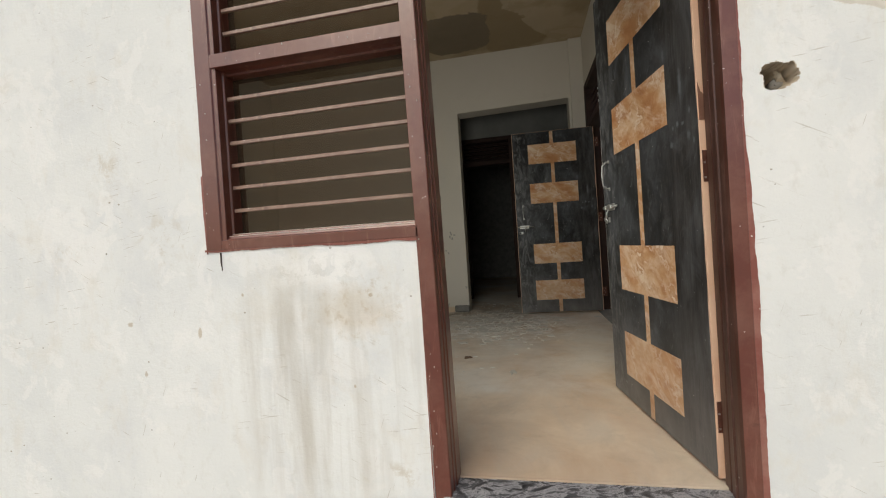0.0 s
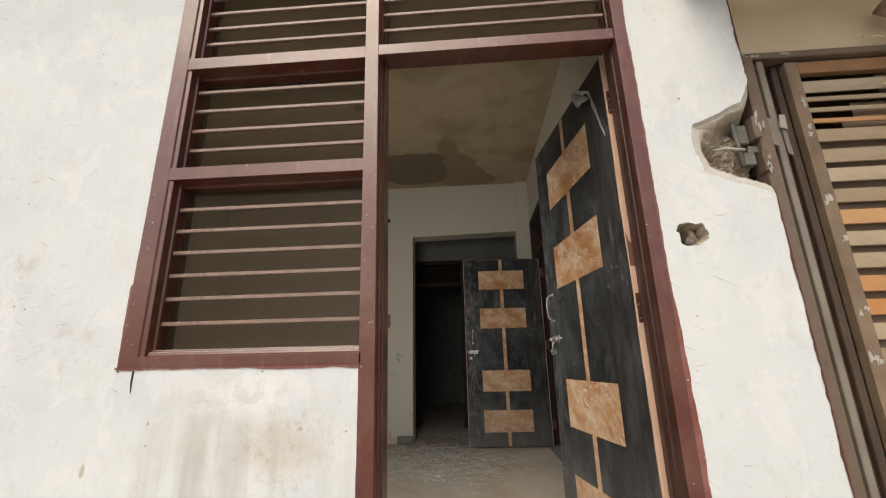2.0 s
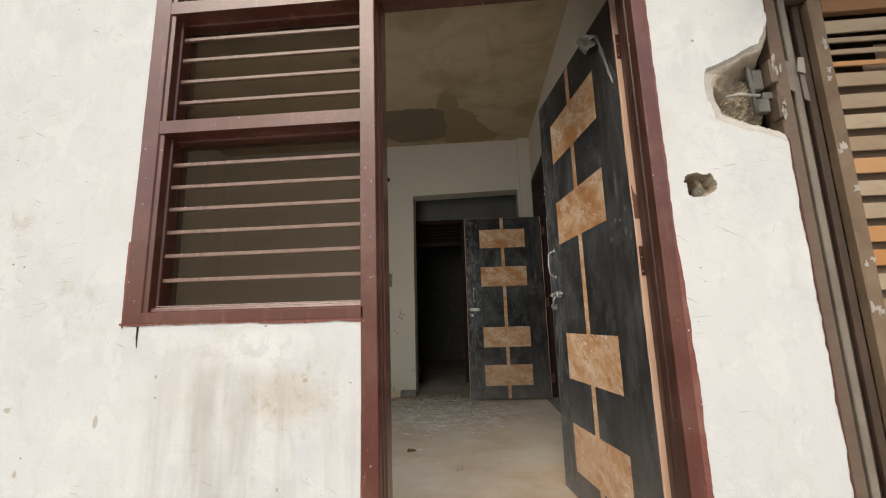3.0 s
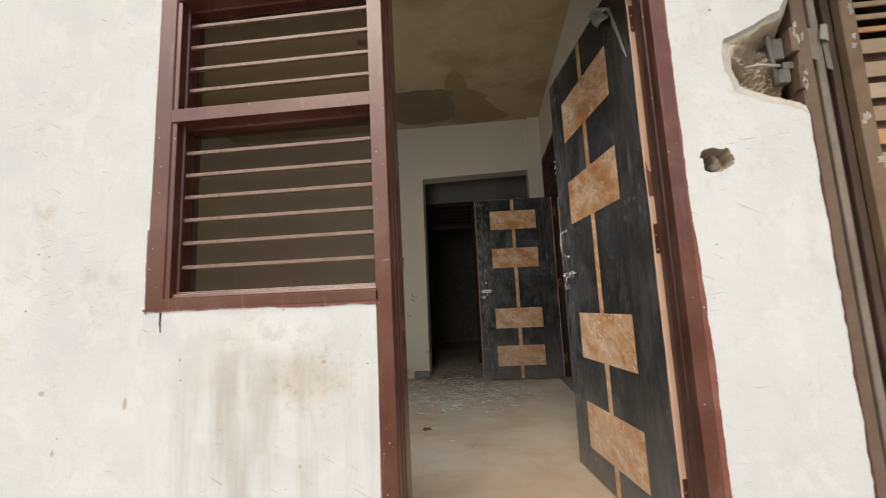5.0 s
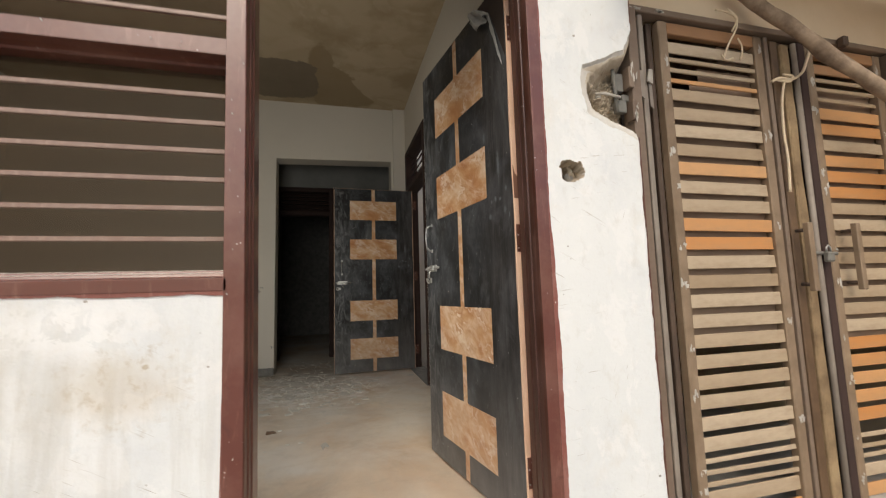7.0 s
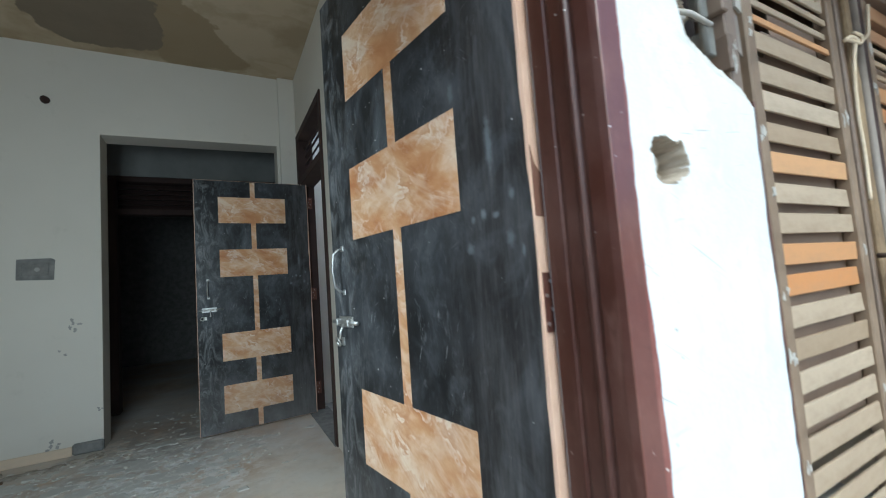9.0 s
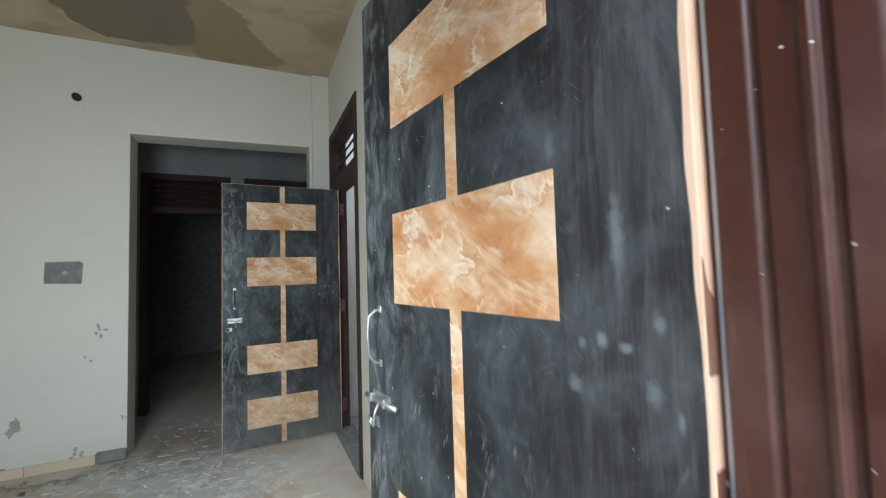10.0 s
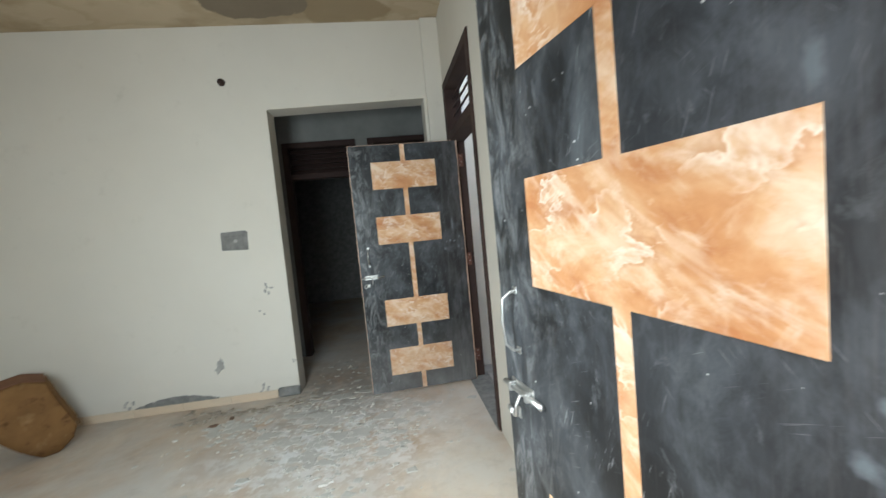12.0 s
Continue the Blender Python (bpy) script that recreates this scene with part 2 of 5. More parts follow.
    # pale finger marks and long wiped smears
    for fx, fz, fw, fh, gain in ((0.160, 1.240, 0.007, 0.010, 0.6), (0.128, 1.246, 0.011, 0.013, 0.75), (0.094, 1.240, 0.012, 0.009, 0.65),
                                 (0.100, 1.385, 0.013, 0.065, 0.5), (0.060, 1.190, 0.014, 0.020, 0.45), (0.030, 1.165, 0.005, 0.015, 0.6),
                                 (0.175, 1.180, 0.016, 0.014, 0.5), (0.048, 1.275, 0.010, 0.016, 0.5), (0.205, 1.530, 0.012, 0.030, 0.35)):
        c = g.mix(g.calc("MULTIPLY", g.blot(fx, fz, fw, fh, 0, 2, 1.2, 80, 2, 0.7), gain), c, (0.21, 0.235, 0.255))
    r = g.mix(cloud, (0.34, 0.34, 0.34), (0.66, 0.66, 0.66))
    return g.done(c, r, g.noise(70, 4), 0.08, 0.001, spec=0.28)


def laminate_marble():
    g = Graph("orange_marble_laminate")
    a = g.noise(5.0, 6, 0.6, g.coords(0.9, 1, 1.6, (1, 1, 3)), 0.7)
    c = g.ramp(a, (0.32, (0.46, 0.19, 0.07)), (0.43, (0.58, 0.30, 0.135)), (0.53, (0.64, 0.385, 0.205)), (0.66, (0.73, 0.52, 0.34)))
    mottle = g.ramp(g.noise(16, 6, 0.65, g.coords(1, 1, 1.4, (3, 2, 8)), 0.4), (0.48, 0.0), (0.66, 1.0))
    c = g.mix(g.calc("MULTIPLY", mottle, 0.40), c, (0.50, 0.235, 0.095))
    white = g.ramp(g.noise(8.0, 6, 0.6, g.coords(1.1, 1, 1.5, (2, 5, 1)), 0.7), (0.51, 0.0), (0.62, 1.0))
    c = g.mix(g.calc("MULTIPLY", white, 0.38), c, (0.80, 0.66, 0.50))
    # pale wisps that run on a slant
    for angle, off, scale, gain in ((0.45, (1, 0, 3), 0.8, 0.5), (0.62, (6, 0, 2), 1.5, 0.26)):
        turned = g.node("ShaderNodeMapping")
        g.put(turned.inputs["Vector"], g.obj)
        turned.inputs["Rotation"].default_value = (0, angle, 0)
        drawn = g.node("ShaderNodeMapping")
        g.put(drawn.inputs["Vector"], turned.outputs[0])
        drawn.inputs["Scale"].default_value, drawn.inputs["Location"].default_value = (3.6 * scale, 1, 13.0 * scale), off
        wisp = g.ramp(g.noise(1.0, 7, 0.62, drawn.outputs[0], 1.0), (0.53, 0.0), (0.63, 1.0))
        c = g.mix(g.calc("MULTIPLY", wisp, gain), c, (0.83, 0.715, 0.575))
        dark = g.ramp(g.noise(1.0, 6, 0.6, drawn.outputs[0], 1.0), (0.36, 1.0), (0.44, 0.0))
        c = g.mix(g.calc("MULTIPLY", dark, gain * 0.7), c, (0.50, 0.225, 0.09))
    n = g.noise(8.0, 5, 0.58, g.coords(1.0, 1, 1.4, (8, 1, 6)), 0.4)
    some = g.ramp(g.noise(7, 5, 0.6, g.coords(1, 1, 1, (4, 4, 4))), (0.46, 0.0), (0.62, 1.0))
    rust = g.ramp(n, (0.42, 0.0), (0.49, 1.0), (0.505, 0.0))
    c = g.mix(g.calc("MULTIPLY", g.calc("MULTIPLY", rust, some), 0.6), c, (0.47, 0.20, 0.075))
    vein = g.ramp(n, (0.495, 0.0), (0.515, 1.0), (0.57, 0.0))
    c = g.mix(g.calc("MULTIPLY", g.calc("MULTIPLY", vein, some), 0.75), c, (0.87, 0.79, 0.68))
    # floor dust on the lowest panels
    low = g.ramp(g.axis(2), (0.05, 1.0), (0.75, 0.0))
    c = g.mix(g.calc("MULTIPLY", g.calc("MULTIPLY", low, g.noise(6, 6)), 0.7), c, (0.42, 0.345, 0.28))
    return g.done(c, 0.5, g.noise(90, 3), 0.05, 0.001, spec=0.3)


def plain(name, a, b, rough=0.8, scale=8.0, grain=60.0, strength=0.2, metal=0.0, dist=0.002):
    g = Graph(name)
    c = g.mix(g.ramp(g.noise(scale, 6, 0.6), (0.3, 0.0), (0.7, 1.0)), a, b)
    return g.done(c, rough, g.mix(0.4, g.noise(grain, 4), g.noise(scale, 5)), strength, dist, metal)


def varied(name, a, b, c2, rough=0.6):
    """Each piece its own shade between a and b, with stains of c2."""
    g = Graph(name)
    c = g.mix(g.random(), a, b)
    c = g.mix(g.calc("MULTIPLY", g.ramp(g.noise(6, 7, 0.7, g.coords(0.6, 1, 2)), (0.45, 0.0), (0.75, 1.0)), 0.6), c, c2)
    return g.done(c, rough, g.noise(40, 5), 0.25, 0.002)


def ceiling_paint():
    g = Graph("damp_stained_ceiling_paint")
    c = g.mix(g.noise(2, 5), (0.55, 0.46, 0.325), (0.45, 0.36, 0.24))
    slant = g.calc("SUBTRACT", g.calc("SUBTRACT", g.axis(1), 2.45), g.calc("MULTIPLY", g.calc("SUBTRACT", g.axis(0), 0.1), 1.75))
    slant = g.ramp(g.calc("ADD", slant, g.calc("MULTIPLY", g.calc("SUBTRACT", g.noise(2.5, 5), 0.5), 1.1)), (0.0, 0.0), (0.035, 1.0))
    damp = g.calc("MULTIPLY", slant, g.blot(0.42, 3.1, 0.40, 0.66, 0, 1, 0.45, 3.0, 4, 0.05))
    c = g.mix(g.calc("MULTIPLY", damp, 0.75), c, (0.285, 0.215, 0.125))
    rings = g.ramp(g.noise(1.7, 4, 0.5, g.coords(1, 1, 1, (2, 6, 0)), 0.6), (0.47, 0.0), (0.53, 1.0), (0.56, 1.0), (0.575, 0.0))
    c = g.mix(g.calc("MULTIPLY", rings, 0.22), c, (0.31, 0.225, 0.12))
    c = g.mix(g.calc("MULTIPLY", g.ramp(g.noise(1.3, 5, 0.6), (0.50, 0.0), (0.62, 1.0)), 0.6), c, (0.31, 0.235, 0.14))
    bare = g.blot(-0.31, 3.24, 0.42, 0.42, 0, 1, 0.62, 4.5, 4, 0.03)
    c = g.mix(bare, c, g.mix(g.noise(5, 5), (0.195, 0.155, 0.108), (0.25, 0.205, 0.147)))
    return g.done(c, 0.9, g.calc("SUBTRACT", g.noise(40, 5), bare), 0.3, 0.003, spec=0.2)


def wall_paint():
    g = Graph("cream_interior_paint")
    c = g.mix(g.noise(1.6, 5), (0.715, 0.675, 0.60), (0.645, 0.605, 0.53))
    c = g.mix(g.calc("MULTIPLY", g.ramp(g.noise(5, 8, 0.7), (0.60, 0.0), (0.80, 1.0)), 0.4), c, (0.46, 0.43, 0.36))
    low = g.ramp(g.axis(2), (0.0, 1.0), (0.22, 0.0))
    c = g.mix(g.calc("MULTIPLY", g.calc("MULTIPLY", low, g.noise(6, 6)), 0.55), c, (0.45, 0.42, 0.36))
    return g.done(c, 0.85, g.mix(0.4, g.noise(70, 5), g.noise(8, 4)), 0.25, 0.003, spec=0.25)


def floor_tile():
    g = Graph("dusty_beige_floor_tile")
    v = g.coords(1, 0.8, 1)
    c = g.ramp(g.noise(1.8, 8, 0.62, v, 0.5), (0.32, (0.43, 0.315, 0.22)), (0.47, (0.52, 0.41, 0.30)), (0.58, (0.60, 0.50, 0.385)), (0.72, (0.66, 0.58, 0.475)))
    smear = g.ramp(g.noise(2.6, 9, 0.7, g.coords(1.6, 0.7, 1, (3, 7, 0)), 0.9), (0.46, 0.0), (0.66, 1.0))
    c = g.mix(g.calc("MULTIPLY", smear, 0.5), c, (0.42, 0.375, 0.32))
    pink = g.ramp(g.noise(3.4, 7, 0.6, g.coords(1.3, 0.8, 1, (6, 1, 0)), 1.4), (0.52, 0.0), (0.66, 1.0))
    c = g.mix(g.calc("MULTIPLY", pink, 0.18), c, (0.52, 0.335, 0.22))
    dust = g.ramp(g.noise(1.4, 7, 0.65), (0.36, 0.0), (0.62, 1.0))
    far = g.ramp(g.axis(1), (0.9, 0.25), (2.4, 1.0))
    c = g.mix(g.calc("MULTIPLY", g.calc("MULTIPLY", dust, far), 0.75), c, (0.58, 0.56, 0.52))
    rub = g.blot(0.0, 2.95, 0.95, 1.0, 0, 1, 1.0, 3, 2, 0.75)
    c = g.mix(g.calc("MULTIPLY", rub, g.ramp(g.noise(9, 9, 0.72), (0.46, 0.0), (0.55, 0.9))), c, (0.79, 0.78, 0.76))
    dirt = g.blot(-0.05, 3.55, 0.95, 0.95, 0, 1, 1.0, 3, 2, 0.8)
    c = g.mix(g.calc("MULTIPLY", dirt, g.ramp(g.noise(8, 9, 0.72, g.coords(1, 1, 1, (5, 3, 0))), (0.42, 0.0), (0.56, 0.8))), c, (0.30, 0.28, 0.25))
    grime = g.ramp(g.noise(4.2, 9, 0.75, g.coords(1, 1.3, 1, (8, 2, 0)), 0.6), (0.50, 0.0), (0.66, 1.0))
    c = g.mix(g.calc("MULTIPLY", grime, 0.26), c, (0.30, 0.255, 0.20))
    spill = g.blot(-1.05, 3.52, 0.42, 0.20, 0, 1, 1.2, 6, 2, 0.8)
    c = g.mix(g.calc("MULTIPLY", spill, 0.55), c, (0.28, 0.235, 0.18))
    r = g.mix(far, (0.40, 0.40, 0.40), (0.80, 0.80, 0.80))
    return g.done(c, r, g.noise(30, 6), 0.12, 0.002)


def granite():
    g = Graph("swirled_dark_marble")
    a = g.noise(9, 8, 0.65, g.coords(1, 1.6, 1), 3.0)
    c = g.ramp(a, (0.36, (0.02, 0.02, 0.022)), (0.47, (0.09, 0.09, 0.10)), (0.53, (0.36, 0.36, 0.38)), (0.62, (0.12, 0.12, 0.13)), (0.72, (0.5, 0.5, 0.5)))
    return g.done(c, 0.35, g.noise(40, 4), 0.1, 0.002)


def screen_mesh():
    g = Graph("brown_fly_screen")
    c = g.mix(g.noise(2.5, 5), (0.085, 0.058, 0.033), (0.062, 0.043, 0.026))
    g.done(c, 0.9, spec=0.1)
    clear = g.node("ShaderNodeBsdfTransparent")
    mixer = g.node("ShaderNodeMixShader")
    mixer.inputs[0].default_value = 0.5
    g.nt.links.new(clear.outputs[0], mixer.inputs[1])
    g.nt.links.new(g.bsdf.outputs[0], mixer.inputs[2])
    g.nt.links.new(mixer.outputs[0], g.nt.nodes["Material Output"].inputs[0])
    return g.m


WHITE = plaster_outside()
MAROON = paint("maroon_gloss_paint", (0.075, 0.021, 0.012), (0.22, 0.125, 0.10), 0.38, 0.36, 0.28)
FADED = paint("sun_faded_maroon_paint", (0.140, 0.036, 0.022), (0.29, 0.155, 0.11), 0.28, 0.42, 0.7)
SLOP = paint("red_oxide_paint_slop", (0.25, 0.075, 0.055), (0.48, 0.31, 0.25), 0.55, 0.5)
BAR = paint("dusty_maroon_bar_paint", (0.27, 0.165, 0.125), (0.47, 0.37, 0.30), 0.42, 0.7, 0.4)
LEDGE = plain("pale_ledge_dust", (0.42, 0.36, 0.31), (0.62, 0.57, 0.52), 0.9, 14, 60, 0.3)
BLACK = laminate_black()
MARBLE = laminate_marble()
EDGE = plain("raw_pine_edge", (0.64, 0.39, 0.26), (0.76, 0.55, 0.41), 0.7, 4, 50)
RUST = plain("dark_brown_hinge_steel", (0.085, 0.032, 0.022), (0.15, 0.062, 0.043), 0.5, 20, 80, 0.3, 0.2)
CHROME = plain("dusty_chrome", (0.62, 0.62, 0.60), (0.45, 0.45, 0.44), 0.35, 20, 80, 0.1, 0.9)
WALL = wall_paint()
# the lobby's dim light is put into this darker plaster colour
LOBBY = plain("dimmed_grey_lobby_plaster", (0.18, 0.18, 0.168), (0.25, 0.247, 0.23), 0.95, 3, 50, 0.3)
CEIL = ceiling_paint()
FLOOR = floor_tile()
GRANITE = granite()
SCREEN = screen_mesh()
CEMENT = plain("grey_cement", (0.30, 0.29, 0.27), (0.42, 0.40, 0.37), 0.95, 12, 60, 0.5)
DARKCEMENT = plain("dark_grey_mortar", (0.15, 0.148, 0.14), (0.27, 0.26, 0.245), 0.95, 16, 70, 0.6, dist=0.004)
RUBBLE = plain("broken_plaster_and_brick", (0.36, 0.29, 0.21), (0.58, 0.51, 0.41), 0.95, 14, 70, 0.8, dist=0.006)
LIP = plain("pale_broken_plaster_lip", (0.50, 0.47, 0.42), (0.62, 0.59, 0.54), 0.95, 22, 90, 0.6, dist=0.003)
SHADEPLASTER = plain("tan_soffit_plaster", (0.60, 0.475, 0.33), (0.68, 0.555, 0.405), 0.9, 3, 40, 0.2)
DARKBROWN = plain("dark_rusty_steel", (0.055, 0.035, 0.025), (0.10, 0.065, 0.045), 0.7, 6, 50)
DULL = plain("dull_zinc_steel", (0.13, 0.125, 0.11), (0.22, 0.21, 0.185), 0.7, 18, 80, 0.3, 0.2)
DARKWOOD = plain("dark_brown_frame_paint", (0.030, 0.015, 0.012), (0.05, 0.026, 0.02), 0.85, 6, 50)
BEIGE = varied("beige_skirting_tile", (0.55, 0.42, 0.29), (0.66, 0.54, 0.40), (0.45, 0.38, 0.3), 0.5)
GREYSTEEL = varied("weathered_brown_grey_steel", (0.34, 0.248, 0.155), (0.47, 0.375, 0.265), (0.21, 0.135, 0.075))
ORANGESTEEL = varied("faded_orange_steel", (0.50, 0.215, 0.065), (0.55, 0.31, 0.14), (0.33, 0.215, 0.12))
STILE = plain("brown_gate_stile_paint", (0.165, 0.110, 0.066), (0.28, 0.20, 0.130), 0.6, 7, 50, 0.3)
BATTEN = plain("yellowed_batten_wood", (0.14, 0.088, 0.046), (0.34, 0.24, 0.13), 0.85, 9, 40, 0.6)
SHEET = plain("dull_brown_backing_steel", (0.19, 0.125, 0.085), (0.29, 0.205, 0.14), 0.7, 3, 50, 0.2)
DIRT = plain("swept_brown_dirt", (0.20, 0.165, 0.125), (0.36, 0.32, 0.265), 0.95, 16, 70, 0.6, dist=0.004)
TAB = plain("bare_grey_tab_steel", (0.30, 0.27, 0.23), (0.40, 0.37, 0.32), 0.7, 20)
STRIPSTEEL = plain("grey_brown_strip_steel", (0.19, 0.155, 0.125), (0.30, 0.255, 0.21), 0.6, 7, 50, 0.3)
BROWNBOARD = plain("varnished_brown_board", (0.085, 0.048, 0.024), (0.16, 0.095, 0.05), 0.6, 7, 50, 0.3)
FRAMESTEEL = varied("brown_gate_frame_steel", (0.125, 0.085, 0.060), (0.22, 0.16, 0.115), (0.10, 0.06, 0.035))
RUSTORANGE = varied("rusty_orange_brown_steel", (0.32, 0.165, 0.075), (0.36, 0.19, 0.09), (0.18, 0.10, 0.06))
WELD = plain("white_weld_primer", (0.38, 0.35, 0.30), (0.50, 0.47, 0.42), 0.7, 30)
BARK = plain("peeled_branch_wood", (0.13, 0.085, 0.055), (0.42, 0.31, 0.215), 0.9, 11, 50, 0.8, dist=0.006)
ROPE = plain("jute_rope", (0.60, 0.47, 0.31), (0.72, 0.60, 0.44), 0.9, 40, 200, 0.6)
def cardboard():
    g = Graph("stained_brown_cardboard")
    c = g.mix(g.ramp(g.noise(4, 6, 0.6), (0.3, 0.0), (0.7, 1.0)), (0.15, 0.078, 0.028), (0.25, 0.135, 0.05))
    c = g.mix(g.calc("MULTIPLY", g.ramp(g.noise(11, 6, 0.65, g.coords(1, 1, 1, (3, 1, 5))), (0.56, 0.0), (0.66, 1.0)), 0.7), c, (0.075, 0.030, 0.012))
    c = g.mix(g.calc("MULTIPLY", g.ramp(g.noise(6, 5, 0.6, g.coords(1, 1, 1, (7, 1, 2))), (0.58, 0.0), (0.70, 1.0)), 0.45), c, (0.40, 0.27, 0.14))
    return g.done(c, 0.85, g.noise(60, 4), 0.2, 0.002, spec=0.2)


CARD = cardboard()
CARDRED = plain("reddish_printed_cardboard", (0.15, 0.062, 0.028), (0.23, 0.105, 0.045), 0.85, 8, 60)
CHIP = varied("white_plaster_chip", (0.34, 0.325, 0.29), (0.60, 0.58, 0.53), (0.4, 0.38, 0.35), 0.9)
TWIG = plain("dry_leaf_brown", (0.10, 0.06, 0.04), (0.16, 0.10, 0.06), 0.9, 20)
CORE = plain("bare_dark_core_board", (0.022, 0.014, 0.010), (0.045, 0.028, 0.019), 0.9, 9, 60)
STAINED = plain("brown_stained_pine", (0.15, 0.070, 0.045), (0.23, 0.115, 0.075), 0.7, 9, 60)
FILM = plain("cloudy_protective_film", (0.26, 0.26, 0.245), (0.46, 0.46, 0.43), 0.3, 14)
GROUND = plain("dusty_earth_ground", (0.31, 0.295, 0.27), (0.40, 0.38, 0.35), 0.95, 1.5, 30, 0.4)
GAPGREY = plain("blue_grey_gap_wall", (0.30, 0.31, 0.32), (0.38, 0.39, 0.40), 0.6, 12)
SHAFT = plain("white_shaft_plaster", (0.76, 0.75, 0.72), (0.70, 0.69, 0.66), 0.9, 3, 40)


# ---- building helpers ----
def box(bm, x0, x1, y0, y1, z0, z1, bevel=0.0):
    vs = bmesh.ops.create_cube(bm, size=1.0)["verts"]
    for v in vs:
        v.co = ((x0 + x1) / 2 + v.co.x * (x1 - x0), (y0 + y1) / 2 + v.co.y * (y1 - y0), (z0 + z1) / 2 + v.co.z * (z1 - z0))
    if bevel:
        edges = list({e for v in vs for e in v.link_edges})
        bmesh.ops.bevel(bm, geom=edges, offset=bevel, segments=1, affect="EDGES", profile=0.5)
    return bm


def prism(bm, outline, along, a, b, soft=0.0):
    """A bar of the given outline, drawn in the two other axes, along one axis from a to b."""
    order = {"x": lambda u, v, w: (w, u, v), "y": lambda u, v, w: (u, w, v), "z": lambda u, v, w: (u, v, w)}[along]
    lo = [bm.verts.new(order(u, v, a)) for u, v in outline]
    hi = [bm.verts.new(order(u, v, b)) for u, v in outline]
    bm.faces.new(lo), bm.faces.new(hi)
    for i in range(len(lo)):
        j = (i + 1) % len(lo)
        bm.faces.new((lo[i], lo[j], hi[j], hi[i]))
    if soft:
        bmesh.ops.bevel(bm, geom=bm.edges[:], offset=soft, segments=1, affect="EDGES", profile=0.5, clamp_overlap=True)
    return bm


def tube(bm, points, radius, sides=8, ends=None):
    """A round bar through the points; radius may be a list."""
    points = [Vector(p) for p in points]
    radii = radius if isinstance(radius, (list, tuple)) else [radius] * len(points)
    rings = []
    for i, p in enumerate(points):
        d = (points[min(i + 1, len(points) - 1)] - points[max(i - 1, 0)]).normalized()
        u = d.orthogonal().normalized() if not rings else (last - d * last.dot(d)).normalized()
        last, w = u, d.cross(u)
        rings.append([bm.verts.new(p + (u * math.cos(k * math.tau / sides) + w * math.sin(k * math.tau / sides)) * radii[i]) for k in range(sides)])
    for r, s in zip(rings, rings[1:]):
        for k in range(sides):
            bm.faces.new((r[k], r[(k + 1) % sides], s[(k + 1) % sides], s[k]))
    bm.faces.new(rings[0]), bm.faces.new(rings[-1])
    return bm


def blob(bm, cx, cy, cz, rx, rz, depth, seed, facing="y", n=22, ragged=0.35):
    """A flat ragged patch, depth thick: on a wall that faces -y, or lying on a floor (facing z)."""
    ring = []
    for k in range(n):
        a = k * math.tau / n
        r = 1 + ragged * 2 * (noise.noise((math.cos(a) * 1.6 + seed * 7.1, math.sin(a) * 1.6, seed)) )
        ring.append((math.cos(a) * rx * r, math.sin(a) * rz * r))
    if facing == "y":
        outer = [bm.verts.new((cx + u, cy, cz + v)) for u, v in ring]
        inner = [bm.verts.new((cx + u * 0.86, cy - depth, cz + v * 0.86)) for u, v in ring]
    else:
        outer = [bm.verts.new((cx + u, cy + v, cz)) for u, v in ring]
        inner = [bm.verts.new((cx + u * 0.8, cy + v * 0.8, cz + depth)) for u, v in ring]
    bm.faces.new(inner)
    for k in range(n):
        j = (k + 1) % n
        bm.faces.new((outer[k], outer[j], inner[j], inner[k]))
    return bm


def part(name, bm, material, parent=None, label="", smooth=False):
    bmesh.ops.recalc_face_normals(bm, faces=bm.faces)
    me = bpy.data.meshes.new(name)
    bm.to_mesh(me)
    bm.free()
    for m in material if isinstance(material, (list, tuple)) else [material]:
        me.materials.append(m)
    if smooth:
        for f in me.polygons:
            f.use_smooth = True
    ob = new(name, me)
    if parent:
        ob.parent = parent
    return tagged(ob, label)


def piece(name, mesh, parent, m):
    """One more object on a shared mesh."""
    ob = new(name, mesh)
    ob.parent = parent
    ob.matrix_basis = m
    return ob


def structure(name, bm, material, label, category):
    return tagged(part(name, bm, material), label, category, kind="structure")


def B():
    return bmesh.new()


# ---- the setting ----
CEILZ, BACK, RIGHT, LEFT = 3.2, 3.77, 1.15, -2.95
FRONT_IN = 0.13
XR, GZ = 1.403, -0.58  # the facade's end and the ground outside


